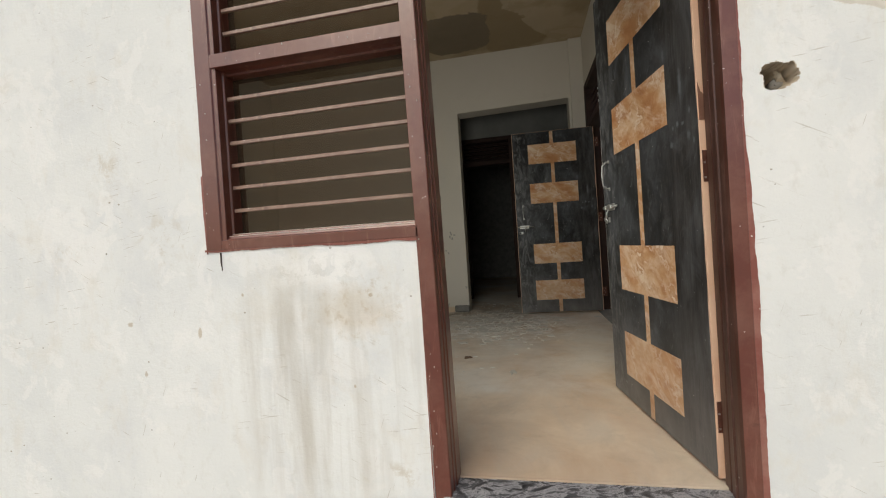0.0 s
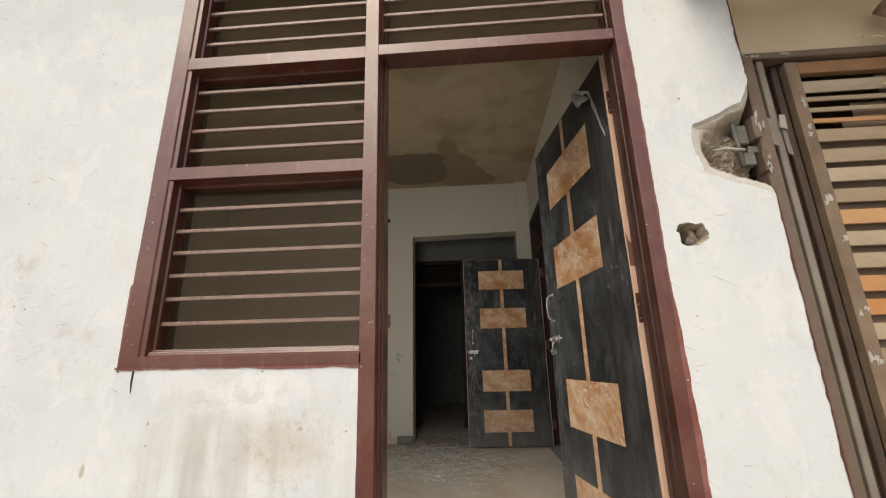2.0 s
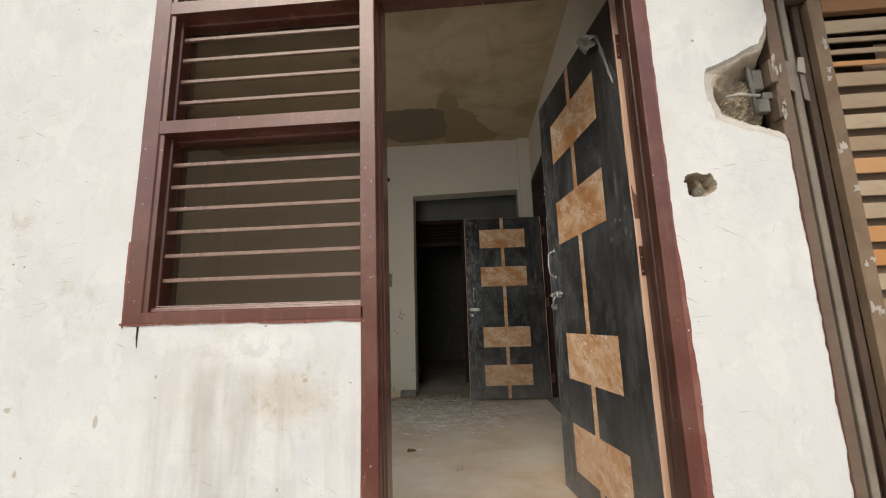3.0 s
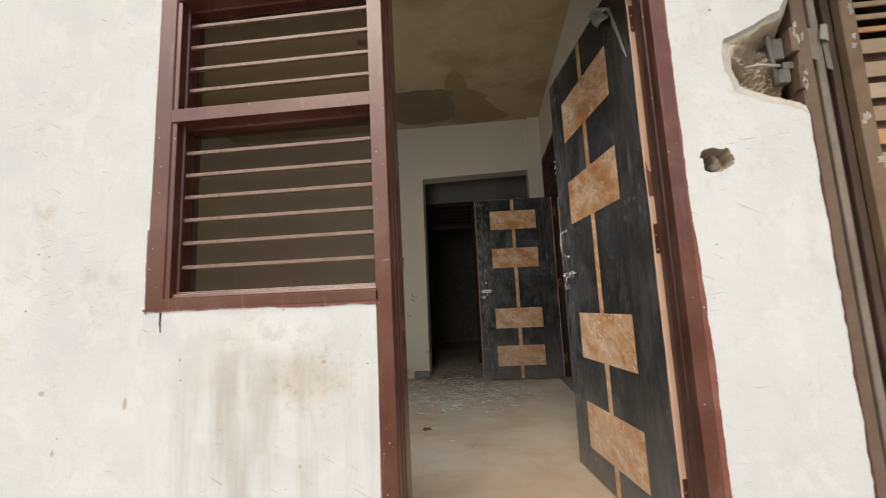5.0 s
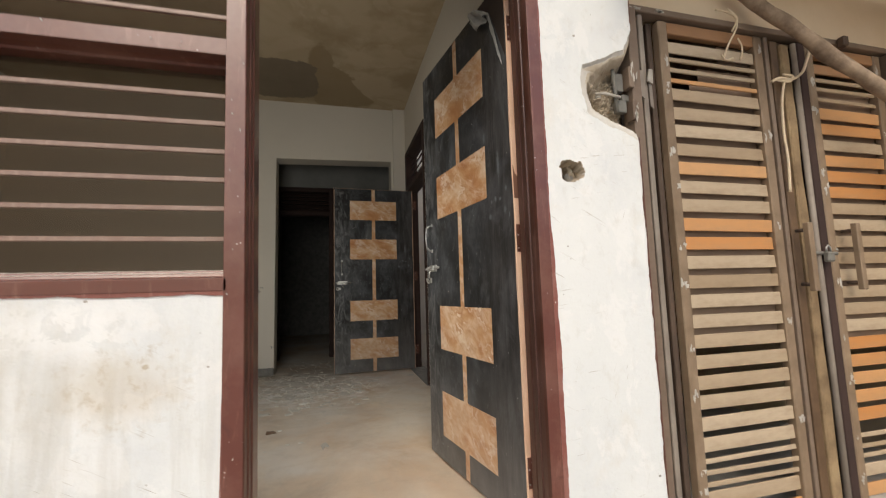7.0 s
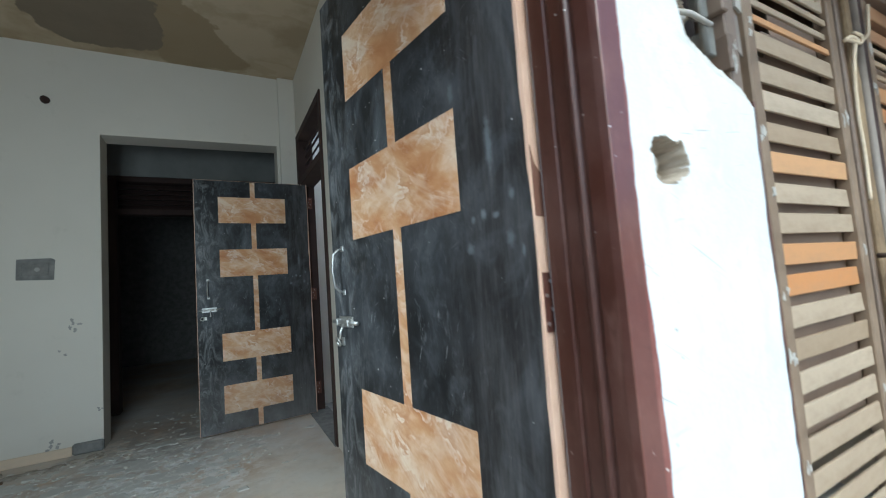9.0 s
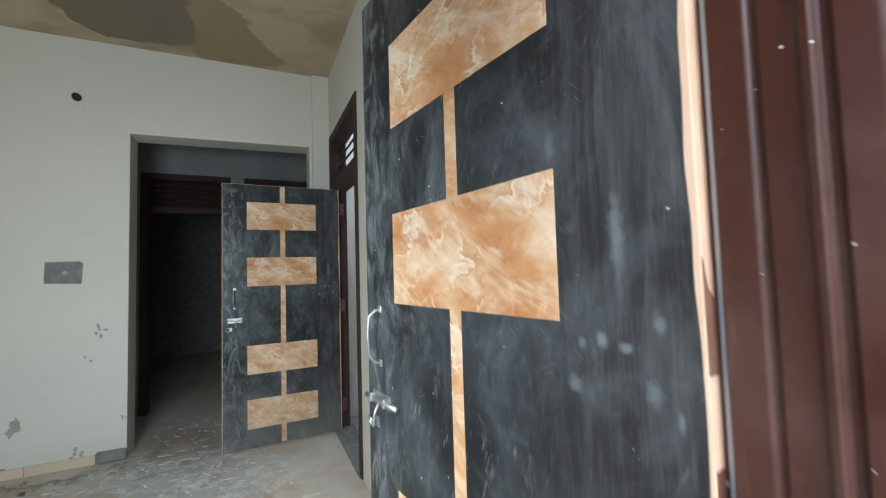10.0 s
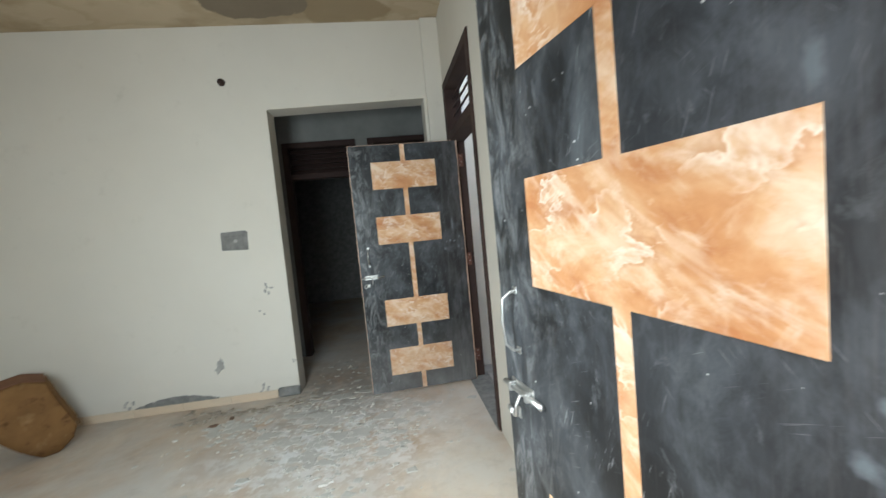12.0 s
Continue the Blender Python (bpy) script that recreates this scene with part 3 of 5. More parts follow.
def make_setting():
    bm = B()
    s = 400
    bm.faces.new([bm.verts.new(p) for p in ((-s, -s, GZ), (s, -s, GZ), (s, s, GZ), (-s, s, GZ))])
    structure("ground", bm, GROUND, "dusty brown bare ground outside the house", "ground")
    # two plain concrete steps up to the door
    bm = box(B(), -0.3, 1.3, -0.62, -0.005, GZ, -0.19, 0.008)
    structure("step", bm, CEMENT, "plain grey concrete step below the doorway", "step")
    bm = box(B(), -0.3, 1.3, -0.98, -0.62, GZ, -0.385, 0.008)
    structure("step", bm, CEMENT, "plain grey concrete lower step", "step")
    # floors
    structure("floor", box(B(), LEFT - 0.2, RIGHT + 0.15, FRONT_IN - 0.01, 4.9, -0.3, 0.0), FLOOR, "dusty beige marbled tile floor with rubble", "floor")
    structure("threshold", box(B(), 0.03, 0.99, -0.012, FRONT_IN - 0.012, -0.18, -0.004, 0.004), GRANITE, "swirled black and white marble threshold slab", "threshold")
    # facade: left of the window, below it, above, and the strip beside the gate
    bm = box(B(), LEFT - 0.12, -0.827, 0, FRONT_IN, GZ, 3.5)
    box(bm, -0.827, 0.0, 0, FRONT_IN, GZ, 0.900)
    box(bm, 0.0, 1.0, 0.01, FRONT_IN, GZ, -0.19)
    box(bm, -0.827, 1.000, 0, FRONT_IN, 2.630, 3.5)
    front = structure("wall_front", bm, [WHITE, WALL], "white limewashed plaster wall with grey run-off stains", "wall")
    for f in front.data.polygons:
        if f.normal.y > 0.9:
            f.material_index = 1
    # the strip between door and gate, with its broken corner and the socket hole
    X0, Y0 = 1.000, -0.008
    bm = B()
    box(bm, X0, XR, 0.135, 0.16, GZ, 3.5)
    nx, nz, z0, z1 = 140, 230, 1.17, 1.91
    rim = [(1.57, 1.415), (1.4, 1.425), (1.352, 1.448), (1.292, 1.468), (1.236, 1.495), (1.197, 1.518), (1.177, 1.583), (1.172, 1.639), (1.187, 1.688), (1.246, 1.715), (1.31, 1.744), (1.367, 1.768), (1.387, 1.807), (1.414, 1.876), (1.57, 1.876)]

    def inside(x, z):
        """Signed distance into the broken patch."""
        d, odd = 9.0, False
        for (ax, az), (bx, bz) in zip(rim, rim[1:] + rim[:1]):
            ux, uz = bx - ax, bz - az
            f = min(1.0, max(0.0, ((x - ax) * ux + (z - az) * uz) / (ux * ux + uz * uz)))
            d = min(d, math.hypot(x - ax - f * ux, z - az - f * uz))
            if (az > z) != (bz > z) and x < ax + (z - az) * ux / uz:
                odd = not odd
        return d if odd else -d

    def ease(a):
        a = min(1.0, max(0.0, a))
        return a * a * (3 - 2 * a)

    grid, skin = [], {}
    for k in range(nz + 1):
        row = []
        for i in range(nx + 1):
            x, z = X0 + (XR - X0) * i / nx, z0 + (z1 - z0) * k / nz
            rough = noise.noise((x * 22, 3.3, z * 22)) * 0.006 + noise.noise((x * 60, 1.3, z * 60)) * 0.003
            d = inside(x, z) + rough + 0.006 if z > 1.39 else -1.0
            depth, which = 0.0, 0
            if d > 0:
                # a pale feathered lip, then crumbling brick above and a dark hollow below
                low = ease((1.635 - z - 0.25 * (x - 1.24)) / 0.03)
                lip = 0.030 if z < 1.68 else 0.012
                depth = 0.003 + 0.009 * ease(d / lip)
                which = 1
                if d > lip:
                    deep = 0.090 * low + (0.025 + 0.35 * max(0.0, x - 1.18)) * (1 - low)
                    depth += ease((d - lip) / (0.008 + 0.05 * (1 - low))) * (deep + 0.030 * noise.noise((x * 26, 7.7, z * 26)) + 0.022 * abs(noise.noise((x * 60, 2.7, z * 60))) + 0.012 * noise.noise((x * 130, 1.7, z * 130)))
                    which = 2
            hx, hz = (x - 1.110) / 0.045, (z - 1.288) / 0.036
            r = hx**4 + hz**4 + noise.noise((x * 34, 0.3, z * 34)) * 0.8 + noise.noise((x * 90, 4.3, z * 90)) * 0.45
            if r < 1:
                depth = ease((1 - r) / 0.35) * (0.125 if x < 1.122 - 0.2 * (z - 1.288) else 0.050 + 0.02 * noise.noise((x * 50, 2.0, z * 50)))
                which = 2
            row.append(bm.verts.new((x, Y0 + min(max(depth, 0.0), 0.14), z)))
            skin[k, i] = which
        grid.append(row)
    for k in range(nz):
        for i in range(nx):
            f = bm.faces.new((grid[k][i], grid[k][i + 1], grid[k + 1][i + 1], grid[k + 1][i]))
            f.material_index = max(skin[k, i], skin[k + 1, i + 1])
    box(bm, X0, XR, Y0, 0.135, GZ, z0)
    box(bm, X0, XR, Y0, 0.135, z1, 3.5)
    structure("wall_front_strip", bm, [WHITE, LIP, RUBBLE], "white plaster pier with a broken-out corner", "wall")
    tagged(part("conduit_end", tube(B(), [(1.130, 0.075, 1.279), (1.128, 0.042, 1.281), (1.1275, 0.040, 1.281), (1.128, 0.055, 1.281)], [0.016, 0.0155, 0.010, 0.009], 16), CEMENT, None, "", True), "mortar-smeared conduit end in a broken wall hole", "conduit")
    bm = B()
    rows = []
    for k in range(500):
        z = -0.35 + 2.70 * k / 499
        w = 0.005 + 0.006 * noise.noise((z * 9, 3.0, 1.0)) + 0.004 * noise.noise((z * 38, 1.0, 6.0))
        if 1.43 < z < 1.88:
            w = 0.0
        rows.append([bm.verts.new(p) for p in ((XR - max(w, 0.0005), -0.0095, z), (XR + 0.0015, -0.0095, z), (XR + 0.0015, 0.03, z))])
    for a, b in zip(rows, rows[1:]):
        if 1.425 < a[0].co.z < 1.885:
            continue
        bm.faces.new((a[0], a[1], b[1], b[0])), bm.faces.new((a[1], a[2], b[2], b[1]))
    structure("trim_pier_edge", bm, RUST, "ragged dark brown paint line on the pier's edge", "trim")
    # the far end of the facade
    bm = box(B(), -2.27, -2.14, -0.014, -0.002, GZ, 3.49, 0.005)
    structure("corner_band", bm, SHADEPLASTER, "cream plaster edge band at the facade corner", "pier")
    tagged(part("drain_pipe", tube(B(), [(-2.36, -0.065, GZ), (-2.36, -0.065, 1.6), (-2.36, -0.065, 3.48)], 0.055, 16), CEMENT, None, "", True), "grey drain pipe down the facade", "pipe")
    structure("roof_slab", box(box(B(), LEFT - 0.2, RIGHT + 0.12, -0.55, 8.7, 3.5, 3.65), RIGHT + 0.12, 3.4, -0.55, 2.22, 3.5, 3.65), CEMENT, "grey concrete roof slab edge over the facade", "roof")
    # room
    bm = B()
    box(bm, LEFT, -0.375, BACK, BACK + 0.23, 0, CEILZ)
    prism(bm, [(-0.375, 2.498), (0.975, 2.524), (0.975, CEILZ), (-0.375, CEILZ)], "y", BACK, BACK + 0.23)
    box(bm, 0.975, RIGHT + 0.12, BACK, BACK + 0.23, 0, CEILZ)
    structure("wall_back", bm, WALL, "cream painted room wall with chips and scuffs", "wall")
    structure("pier", box(B(), 1.0, RIGHT, BACK - 0.05, BACK - 0.002, 0, CEILZ - 0.003, 0.004), WALL, "cream painted corner pier beside the opening", "pier")
    bm = B()
    box(bm, RIGHT, RIGHT + 0.12, FRONT_IN, 2.60, 0, CEILZ)
    box(bm, RIGHT, RIGHT + 0.12, 2.60, 3.68, 2.60, CEILZ)
    box(bm, RIGHT, RIGHT + 0.12, 3.68, BACK, 0, CEILZ)
    structure("wall_right", bm, WALL, "cream painted side wall with a doorway", "wall")
    bm = B()
    box(bm, LEFT - 0.12, LEFT, FRONT_IN, BACK + 0.23, 0, CEILZ)
    structure("wall_left", bm, WALL, "plain cream painted side wall", "wall")
    bm = box(B(), LEFT - 0.12, RIGHT + 0.12, 0.02, 4.0, CEILZ, 3.49)
    structure("ceiling", bm, CEIL, "cream ceiling with brown damp patches", "ceiling")
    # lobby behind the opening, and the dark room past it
    # these wall colours are darkened to stand in for missing light
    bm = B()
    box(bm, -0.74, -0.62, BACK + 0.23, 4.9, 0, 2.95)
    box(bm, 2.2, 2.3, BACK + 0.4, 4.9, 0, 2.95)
    structure("wall_lobby_side", bm, LOBBY, "grey plaster lobby side walls, colour darkened for dimness", "wall")
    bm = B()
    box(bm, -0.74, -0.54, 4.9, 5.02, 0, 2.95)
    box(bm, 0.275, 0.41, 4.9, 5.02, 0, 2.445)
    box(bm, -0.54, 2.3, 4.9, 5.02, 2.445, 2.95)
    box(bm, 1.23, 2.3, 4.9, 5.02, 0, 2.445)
    structure("wall_lobby_back", bm, LOBBY, "grey plaster lobby wall with two doorways, colour darkened for dimness", "wall")
    structure("ceiling_lobby", box(B(), -0.74, 2.3, 4.0, 5.02, 2.95, 3.1), LOBBY, "plain grey lobby ceiling", "ceiling")
    # the dark mortar colour stands in for the inner room being unlit
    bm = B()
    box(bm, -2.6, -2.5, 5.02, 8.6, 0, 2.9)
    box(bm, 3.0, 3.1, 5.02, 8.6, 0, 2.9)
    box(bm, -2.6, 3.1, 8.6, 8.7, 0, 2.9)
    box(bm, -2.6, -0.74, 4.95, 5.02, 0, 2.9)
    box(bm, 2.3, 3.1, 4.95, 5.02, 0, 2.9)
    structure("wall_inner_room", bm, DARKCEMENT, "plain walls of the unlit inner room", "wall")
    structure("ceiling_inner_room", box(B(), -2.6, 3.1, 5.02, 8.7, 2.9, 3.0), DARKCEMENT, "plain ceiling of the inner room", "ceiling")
    structure("floor_inner_room", box(B(), -2.6, 3.1, 4.9, 8.7, -0.3, -0.002), FLOOR, "dusty tile floor of the inner room", "floor")
    # gate room, kept dark by an added partition, and the bright shaft behind it
    bm = B()
    box(bm, RIGHT + 0.12, 3.3, 2.1, 2.22, GZ, 3.5)
    box(bm, 3.2, 3.32, 0.2, 4.04, GZ, 3.5)
    structure("wall_gate_room", bm, SHADEPLASTER, "tan plaster walls behind the gate, partition added to block light", "wall")
    bm = B()
    box(bm, RIGHT + 0.12, 3.3, 4.0, 4.12, -0.3, 3.5)
    structure("wall_shaft", bm, SHAFT, "white plaster wall past the side doorway", "wall")
    structure("floor_gate_room", box(B(), RIGHT + 0.15, 3.3, 0.0, 4.1, -0.35, -0.06), CEMENT, "dark dusty cement floor behind the gate", "floor")
    structure("door_sill", box(B(), RIGHT - 0.02, RIGHT + 0.16, 2.62, 3.66, -0.05, 0.006, 0.003), DARKCEMENT, "dark grey cement sill in the side doorway", "sill")
    # over the gate: lintel face and the projecting sunshade
    structure("lintel", box(B(), XR + 0.001, 3.4, 0.075, 0.19, 2.038, 3.5), SHADEPLASTER, "cream plaster lintel over the gate", "lintel")
    bm = box(B(), 1.225, 3.6, -0.5, -0.0095, 2.316, 2.434, 0.01)
    slab = structure("sunshade_slab", bm, [WHITE, SHADEPLASTER], "cream plaster sunshade slab with a worn edge", "canopy")
    for f in slab.data.polygons:
        f.material_index = 1 if f.normal.z < -0.5 else 0
    bm = B()
    for k in range(40):
        y0 = -0.5 + k * 0.0124
        w = 0.012 + 0.010 * noise.noise((k * 0.45, 1.0, 3.0))
        box(bm, 1.2225, 1.225 + w, y0, y0 + 0.0126, 2.3135, 2.316 + w * 1.2)
    part("worn_edge", bm, DARKCEMENT, slab, "dark worn plaster edge")
    structure("wall_beyond_gate", box(B(), 3.09, 3.45, -0.6, 0.07, GZ, 2.315), SHADEPLASTER, "cream plaster side wall beyond the gate", "wall")
    # skirting tiles along the room's back wall
    base = tagged(new("baseboard"), "row of beige skirting tiles, broken at the end", "baseboard", kind="structure")
    x, first = -0.56, None
    while x > LEFT + 0.1:
        w = 0.395
        if first is None:
            bm = box(B(), -w + 0.002, -0.002, -0.012, 0.0, 0.0, 0.068, 0.002)
            ob = part("tile", bm, BEIGE, base)
            first = ob.data
            ob.location = (x, BACK, 0)
        else:
            piece("tile", first, base, pose(x, BACK, 0, 0, 0, 0))
        x -= w
    bm = B()
    for i in range(24):
        px = -1.73 + i * 0.028
        h = 0.055 * math.sin(math.pi * i / 23) + 0.012 + 0.01 * noise.noise((i * 0.7, 2, 5))
        prism(bm, [(px, 0.066), (px + 0.029, 0.066), (px + 0.029, 0.066 + h), (px, 0.066 + h * 0.97)], "y", BACK - 0.006, BACK)
    part("cement_fillet", bm, DARKCEMENT, base, "rough grey cement fillet above the tiles")
    bm = box(B(), -0.56, -0.372, BACK - 0.022, BACK + 0.03, 0, 0.085, 0.012)
    part("mortar_lump", bm, DARKCEMENT, base, "bare grey mortar where tiles are missing")


make_setting()


# ---- maroon frame that joins window and doorway ----
def make_front_frame():
    top = tagged(new("window_1"), "maroon painted frame joining barred window and doorway", "window frame", kind="structure")
    f, d = -0.006, 0.135
    left = [(x + 0.018, y) for x, y in ((-0.853, f), (-0.790, f), (-0.786, 0.0), (-0.772, 0.004), (-0.772, 0.036), (-0.765, 0.04), (-0.765, 0.052), (-0.772, 0.056), (-0.772, d), (-0.853, d))]
    part("jamb", prism(B(), left, "z", 0.895, 2.640, 0.0012), FADED, top)
    mull = [(-0.013, f), (0.041, f), (0.044, 0.0), (0.045, 0.03), (0.049, 0.034), (0.049, 0.062), (0.053, 0.066), (0.053, d + 0.01), (-0.013, d + 0.01)]
    bm = prism(B(), mull, "z", -0.19, 2.640, 0.0012)
    for v in bm.verts:
        v.co.x += 0.0015 + 0.012 * (1.2 - v.co.z)  # the mullion leans a little
    part("mullion", bm, FADED, top)
    right = [(1.016, f), (0.972, f), (0.968, 0.0), (0.967, 0.028), (0.973, 0.032), (0.973, 0.040), (0.967, 0.044), (0.968, 0.052), (0.974, 0.056), (0.975, 0.088), (0.980, 0.092), (0.980, 0.098), (0.977, 0.102), (0.978, 0.140), (0.990, 0.142), (0.990, d + 0.03), (1.016, d + 0.03)]
    part("jamb", prism(B(), [(x - 0.012, y - 0.008 if y < 0 else y) for x, y in right], "z", -0.19, 2.640, 0.0012), [MAROON, FADED], top)

    for ob in [o for o in top.children if o.name.startswith("jamb")]:
        if len(ob.data.materials) > 1:
            for p in ob.data.polygons:
                p.material_index = 1 if p.normal.y < -0.6 and p.center.y < 0.003 else 0
    # white plaster flecks left on the frame's faces
    random.seed(21)
    for count, xs, zs in ((14, (-0.003, 0.036), (0.1, 1.75)), (5, (-0.827, -0.777), (0.95, 1.9)), (3, (0.965, 1.002), (0.2, 1.9)), (4, (-0.75, -0.05), (1.594, 1.630))):
        bm = B()
        for k in range(count):
            x, z = random.uniform(*xs), random.uniform(*zs)
            r = random.uniform(0.0010, 0.0024)
            if x > 0.9:
                r *= 0.35
            blob(bm, x, -0.0142 if x > 0.9 else -0.0062, z, r, r * random.uniform(0.8, 1.7), 0.0012, k + x * 9, "y", 9, 0.7)
        part("plaster_fleck", bm, CHIP, top, "white plaster splashes on the paint")

    # added grey strip stands in for the wall seen through the hinge gap
    part("rebate", box(B(), 0.9735, 0.9795, 0.1425, 0.149, 0.0, 2.14), GAPGREY, top, "blue-grey strip added for the wall seen past the hinges")

    def rail(z0, z1, x0, x1, name="rail"):
        p = [(f + 0.001, z0), (f + 0.001, z1), (0.03, z1), (0.034, z1 - 0.004), (0.034, z1 + 0.006), (d - 0.002, z1 + 0.006), (d - 0.002, z0 - 0.012), (0.055, z0 - 0.012), (0.055, z0 - 0.004), (0.03, z0)]
        return part(name, prism(B(), p, "x", x0, x1, 0.0012), FADED, top)

    rail(2.588, 2.640, -0.772, -0.02, "head"), rail(2.588, 2.640, 0.02, 0.958, "head")
    rail(2.084, 2.138, -0.772, -0.02)
    rail(1.585, 1.636, -0.772, -0.015)
    # the transom, rebated at its back for the door
    p = [(f + 0.001, 2.092), (f + 0.001, 2.140), (0.034, 2.140), (0.034, 2.152), (d - 0.002, 2.152), (d - 0.002, 2.130), (0.062, 2.130), (0.062, 2.124), (0.045, 2.122), (0.045, 2.106), (0.03, 2.102), (0.03, 2.092)]
    part("transom", prism(B(), p, "x", 0.02, 0.958, 0.0012), FADED, top)
    sill = [(f, 0.895), (f, 0.930), (0.012, 0.935), (0.016, 0.945), (0.03, 0.945), (0.034, 0.953), (d, 0.953), (d, 0.895)]
    part("sill", prism(B(), sill, "x", -0.772, 0.0, 0.0012), FADED, top)
    for y0, y1, z in ((0.0165, 0.031, 0.9448), (0.0345, 0.046, 0.9528)):
        part("ledge_dust", box(B(), -0.752, -0.014, y0, y1, z, z + 0.0018, 0.0005), LEDGE, top, "pale dust along the sill ledge")
    # flat bars
    shared = {}
    for x0, x1, zs in ((-0.758, -0.012, (1.483, 1.396, 1.310, 1.223, 1.136, 1.046, 2.010, 1.919, 1.827, 1.738, 2.505, 2.421, 2.339, 2.256)), (0.03, 0.952, (2.512, 2.424, 2.343, 2.261))):
        for z in zs:
            key = round(x1 - x0, 3)
            m = pose((x0 + x1) / 2, 0.055, z, 0, random.uniform(-0.15, 0.15), 0)
            if key not in shared:
                ob = part("bar", box(B(), (x0 - x1) / 2, (x1 - x0) / 2, -0.006, 0.006, -0.007, 0.007, 0.0015), BAR, top)
                ob.matrix_basis = m
                shared[key] = ob.data
            else:
                piece("bar", shared[key], top, m)
    for x0, x1, z0, z1 in ((-0.754, -0.014, 0.953, 1.574), (-0.754, -0.018, 1.648, 2.070), (-0.754, -0.022, 2.144, 2.574), (0.045, 0.945, 2.153, 2.574)):
        part("fly_screen", box(B(), x0, x1, 0.098, 0.099, z0, z1), SCREEN, top, "brown fly-screen mesh")
    # paint slopped over the plaster round the frame
    def slop(points, out, y=-0.0035, foot=0.0):
        bm = B()
        rows = []
        for i, (x, z) in enumerate(points):
            w = 0.75 + 0.45 * noise.noise((x * 4, z * 4, 4.0)) + 0.28 * noise.noise((x * 17, z * 17, 2.0)) + 0.09 * noise.noise((x * 60, z * 60, 9.0))
            if foot:
                w += foot / out[0] * min(1.0, max(0.0, (1.25 - z) / 0.4))
            rows.append((bm.verts.new((x, y, z)), bm.verts.new((x + out[0] * w, y, z + out[1] * w)), bm.verts.new((x + out[0] * w, y + 0.0045, z + out[1] * w))))
        for a, b in zip(rows, rows[1:]):
            bm.faces.new((a[0], b[0], b[1], a[1])), bm.faces.new((a[1], b[1], b[2], a[2]))
        part("paint_edge", bm, SLOP, top, "ragged red oxide paint on the plaster")

    n = 420
    slop([(-0.848 + 0.842 * i / n, 0.898) for i in range(n)], (0, -0.016))
    slop([(-0.834, 0.885 + 1.755 * i / n) for i in range(n + 1)], (-0.004, 0), -0.0035)
    slop([(-0.834, 0.882 + 0.3 * i / n) for i in range(n + 1)], (-0.012, 0), -0.0032)
    slop([(0.999, -0.18 + 2.80 * i / 700) for i in range(701)], (0.014, 0), -0.0115, 0.012)
    slop([(-0.84 + 1.85 * i / n, 2.639) for i in range(n + 1)], (0, 0.012))
    slop([(-0.002, -0.18 + 1.07 * i / n) for i in range(n + 1)], (-0.004, 0))
    bm = tube(B(), [(-0.780, -0.002, 0.885), (-0.781, -0.002, 0.85), (-0.778, -0.002, 0.815)], [0.003, 0.0025, 0.001], 6)
    part("paint_drip", bm, DARKWOOD, top, "thin dark paint drip")


make_front_frame()


# ---- laminated flush doors ----
LEAF_W = 0.908


